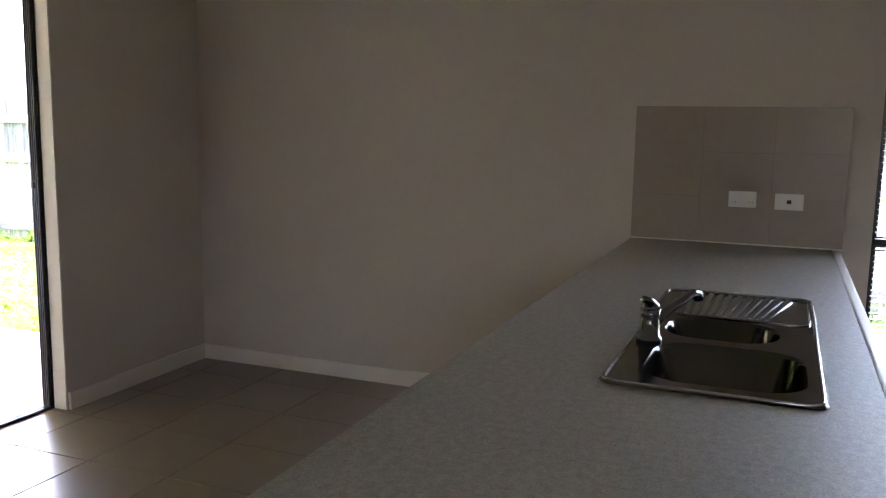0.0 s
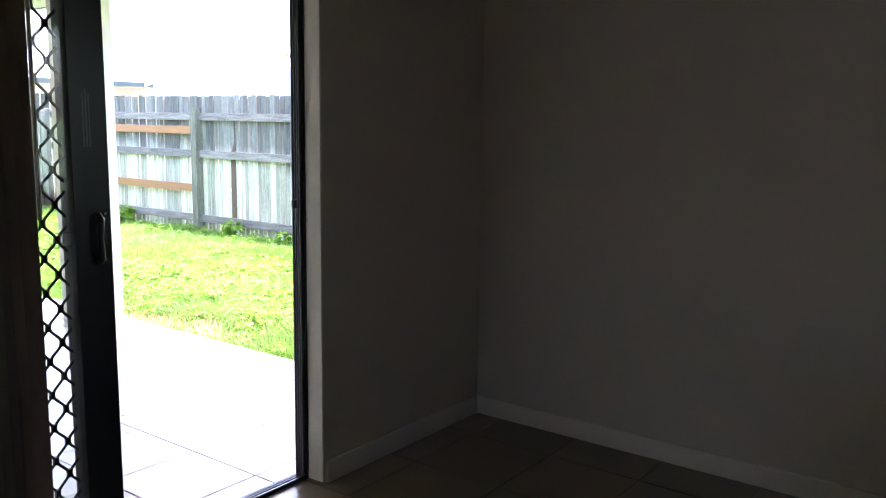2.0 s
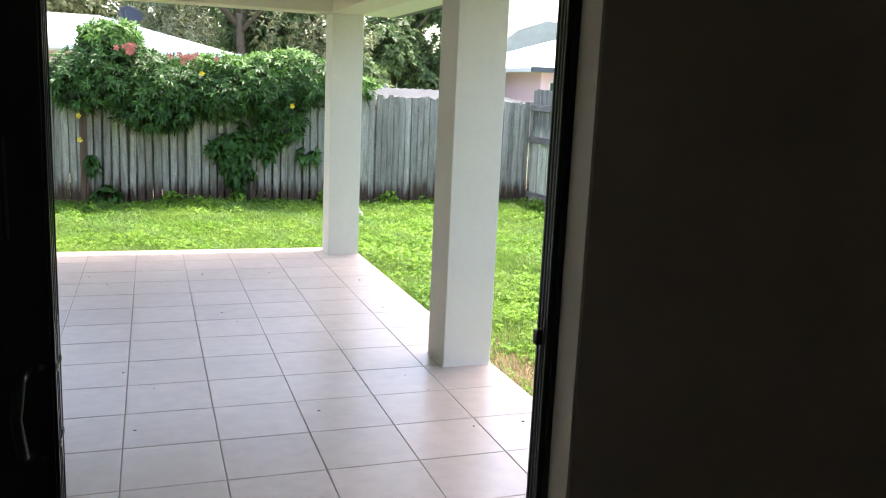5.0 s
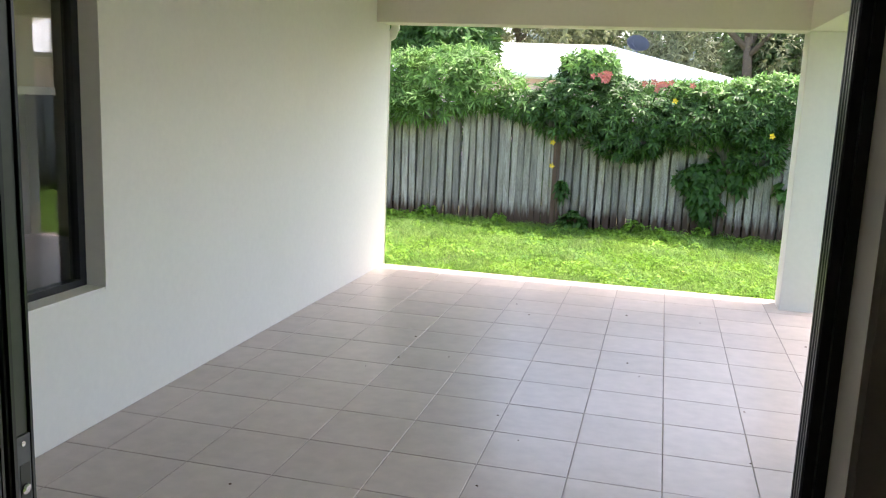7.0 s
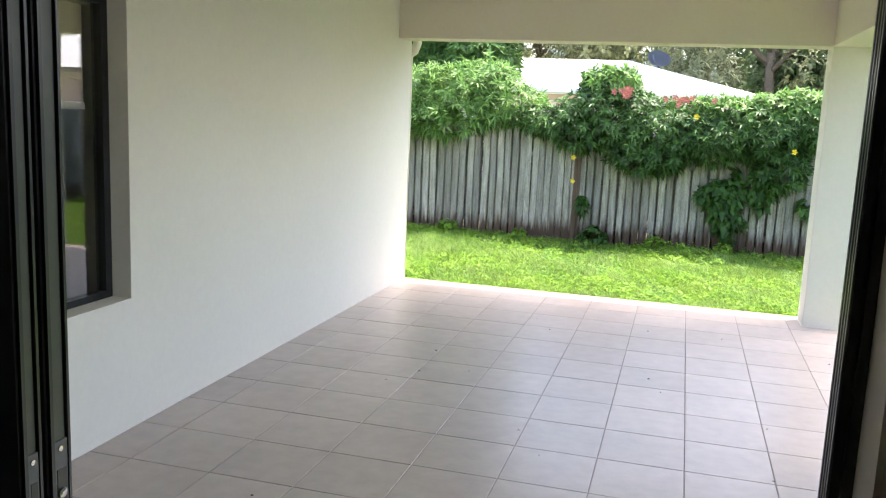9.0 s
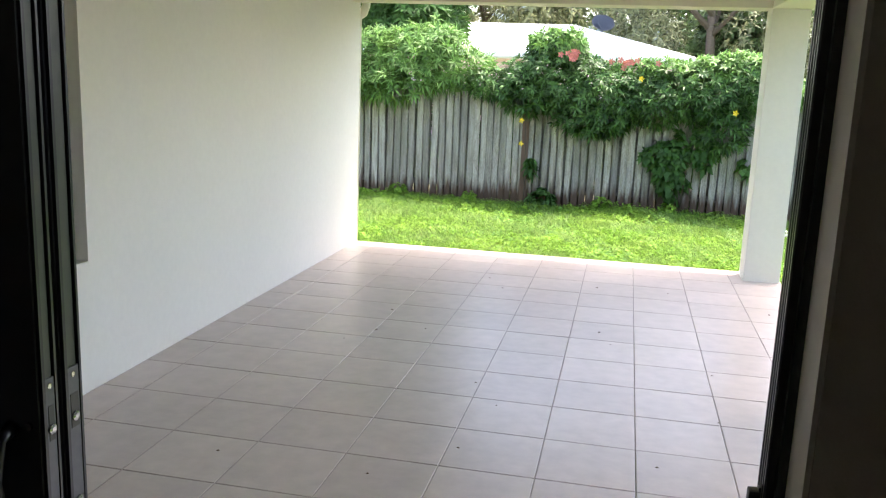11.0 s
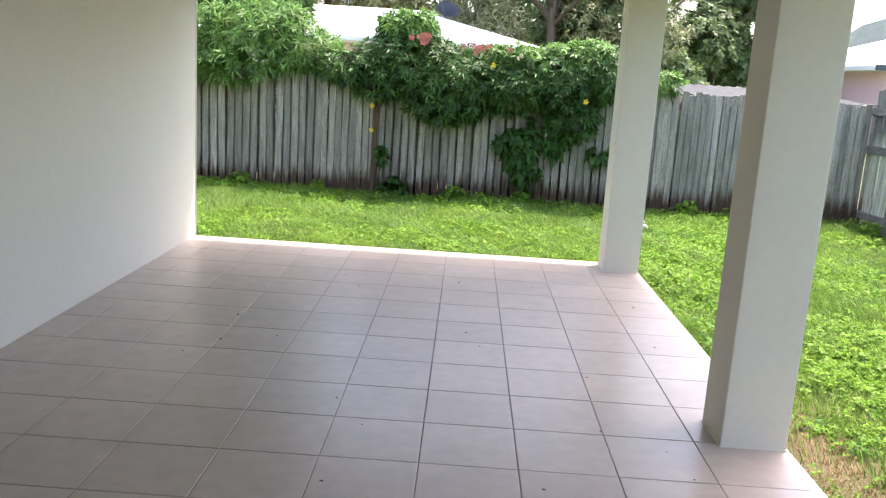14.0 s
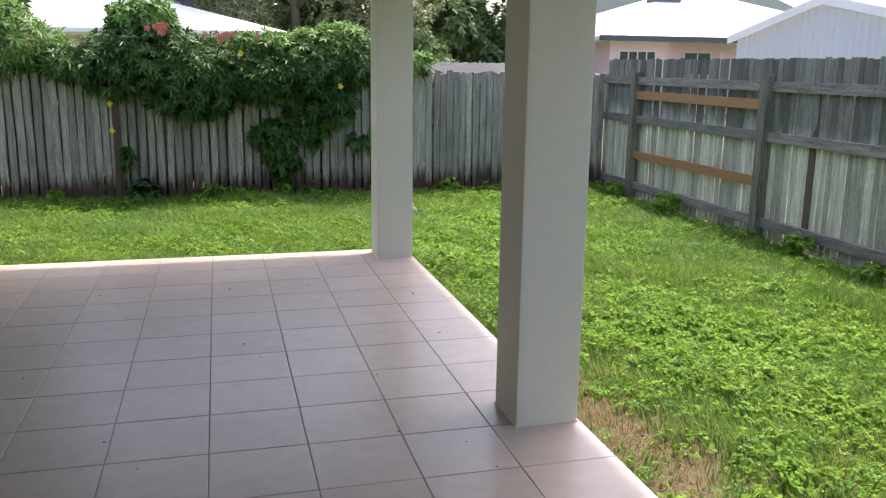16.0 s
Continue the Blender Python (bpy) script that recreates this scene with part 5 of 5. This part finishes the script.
for k, (wx, wy, ws) in enumerate(((6.95, 12.2, 0.8), (6.98, 8.55, 0.9), (6.96, 7.6, 0.7), (1.9, 12.82, 0.9), (2.75, 12.80, 0.8), (4.0, 12.82, 1.0), (4.9, 12.84, 0.9), (5.7, 12.80, 0.8), (0.1, 12.85, 0.7), (-0.9, 12.84, 0.9))):
    w = copy_thing(tall_weed, pose(wx, wy, LAWN, 0, 0, 50 * k))
    w.scale = (ws, ws, ws)

# ---- low roof beyond the back fence ----
lean = thing("lean_to", "low grey corrugated sheet roof just beyond the back fence", "shelter", (0, 0, 0))
bm = bmesh.new()
prev = None
for i in range(61):
    lx = 4.6 + 3.4 * i / 60
    up = 0.018 * math.sin(i * 2.1)
    cur = (bm.verts.new((lx, 15.0, 1.44 + up)), bm.verts.new((lx, 17.2, 1.60 + up)))
    if prev:
        bm.faces.new((prev[0], cur[0], cur[1], prev[1]))
    prev = cur
bmesh.ops.solidify(bm, geom=bm.faces[:], thickness=0.004)
part("roof_sheet", bm, M_SHEET_OLD, lean)
for lx, ly, lz in ((4.8, 15.1, 1.42), (7.8, 15.1, 1.42), (4.8, 17.1, 1.56), (7.8, 17.1, 1.56)):
    part("post", boxes((lx - 0.04, lx + 0.04, ly - 0.04, ly + 0.04, -0.2, lz)), M_POST, lean)

# ---- debris on the patio ----
g = random.Random(31)
for k in range(34):
    bm = bmesh.new()
    s = g.uniform(0.005, 0.011)
    ring = [bm.verts.new((s * math.cos(a) * g.uniform(0.7, 1.3), s * math.sin(a) * g.uniform(0.5, 1.0), 0)) for a in (2 * math.pi * i / 6 for i in range(6))]
    c = bm.verts.new((0, 0, s * 0.6))
    for i in range(6):
        bm.faces.new((ring[i], ring[(i + 1) % 6], c))
    ob = solid("dry_leaf_bit", bm, M_BROWN, "tiny dark dry leaf bit lying on the patio tiles", "debris", "leaf bits on the patio")
    ob.location = (g.uniform(0.2, 3.4), g.uniform(3.2, 8.6), 0.0005)

# ---- floor tiles ----
def tile_field(parent, mat, xs, ys, z, joint=0.004):
    cache = {}
    for xa, xb in zip(xs, xs[1:]):
        for ya, yb in zip(ys, ys[1:]):
            w, d = round(xb - xa - joint, 3), round(yb - ya - joint, 3)
            if (w, d) not in cache:
                bm = bmesh.new()
                e = 0.0025
                lo = [bm.verts.new((sx * w / 2, sy * d / 2, -0.009)) for sx, sy in ((-1, -1), (1, -1), (1, 1), (-1, 1))]
                md = [bm.verts.new((sx * w / 2, sy * d / 2, -0.0018)) for sx, sy in ((-1, -1), (1, -1), (1, 1), (-1, 1))]
                hi = [bm.verts.new((sx * (w / 2 - e), sy * (d / 2 - e), 0)) for sx, sy in ((-1, -1), (1, -1), (1, 1), (-1, 1))]
                for i in range(4):
                    bm.faces.new((lo[i], lo[(i + 1) % 4], md[(i + 1) % 4], md[i]))
                    bm.faces.new((md[i], md[(i + 1) % 4], hi[(i + 1) % 4], hi[i]))
                bm.faces.new(hi)
                cache[(w, d)] = mesh_of("tile", bm, mat)
            piece("tile", cache[(w, d)], parent, ((xa + xb) / 2, (ya + yb) / 2, z + g.uniform(-0.0004, 0.0004)), (g.uniform(-0.0007, 0.0007), g.uniform(-0.0007, 0.0007), 0))


def grid(a, b, origin, step):
    k = math.ceil((a - origin) / step + 0.05)
    out = [a]
    while origin + k * step < b - 0.02:
        out.append(origin + k * step)
        k += 1
    return out + [b]


patio = solid("patio_floor", boxes((WING_X, PATIO_X + 0.012, OUT_Y - 0.01, PATIO_Y + 0.012, -0.0119, -0.0035)), M_GROUT, "square beige ceramic patio tiles", kind="structure")
tile_field(patio, M_TILE, grid(WING_X + 0.002, PATIO_X + 0.012, 2.30, 0.40), grid(OUT_Y - 0.008, PATIO_Y + 0.012, 5.90, 0.40), 0.0)
room_floor = solid("floor", boxes((-4.2, WALL_X, -4.6, 2.47, -0.12, FLOOR - 0.0035)), M_GROUT, "square brown ceramic floor tiles", kind="structure")
tile_field(room_floor, M_TILE_IN, grid(-3.66, WALL_X - 0.002, 2.34, 0.40), grid(-3.29, 2.466, 1.84, 0.395), FLOOR)
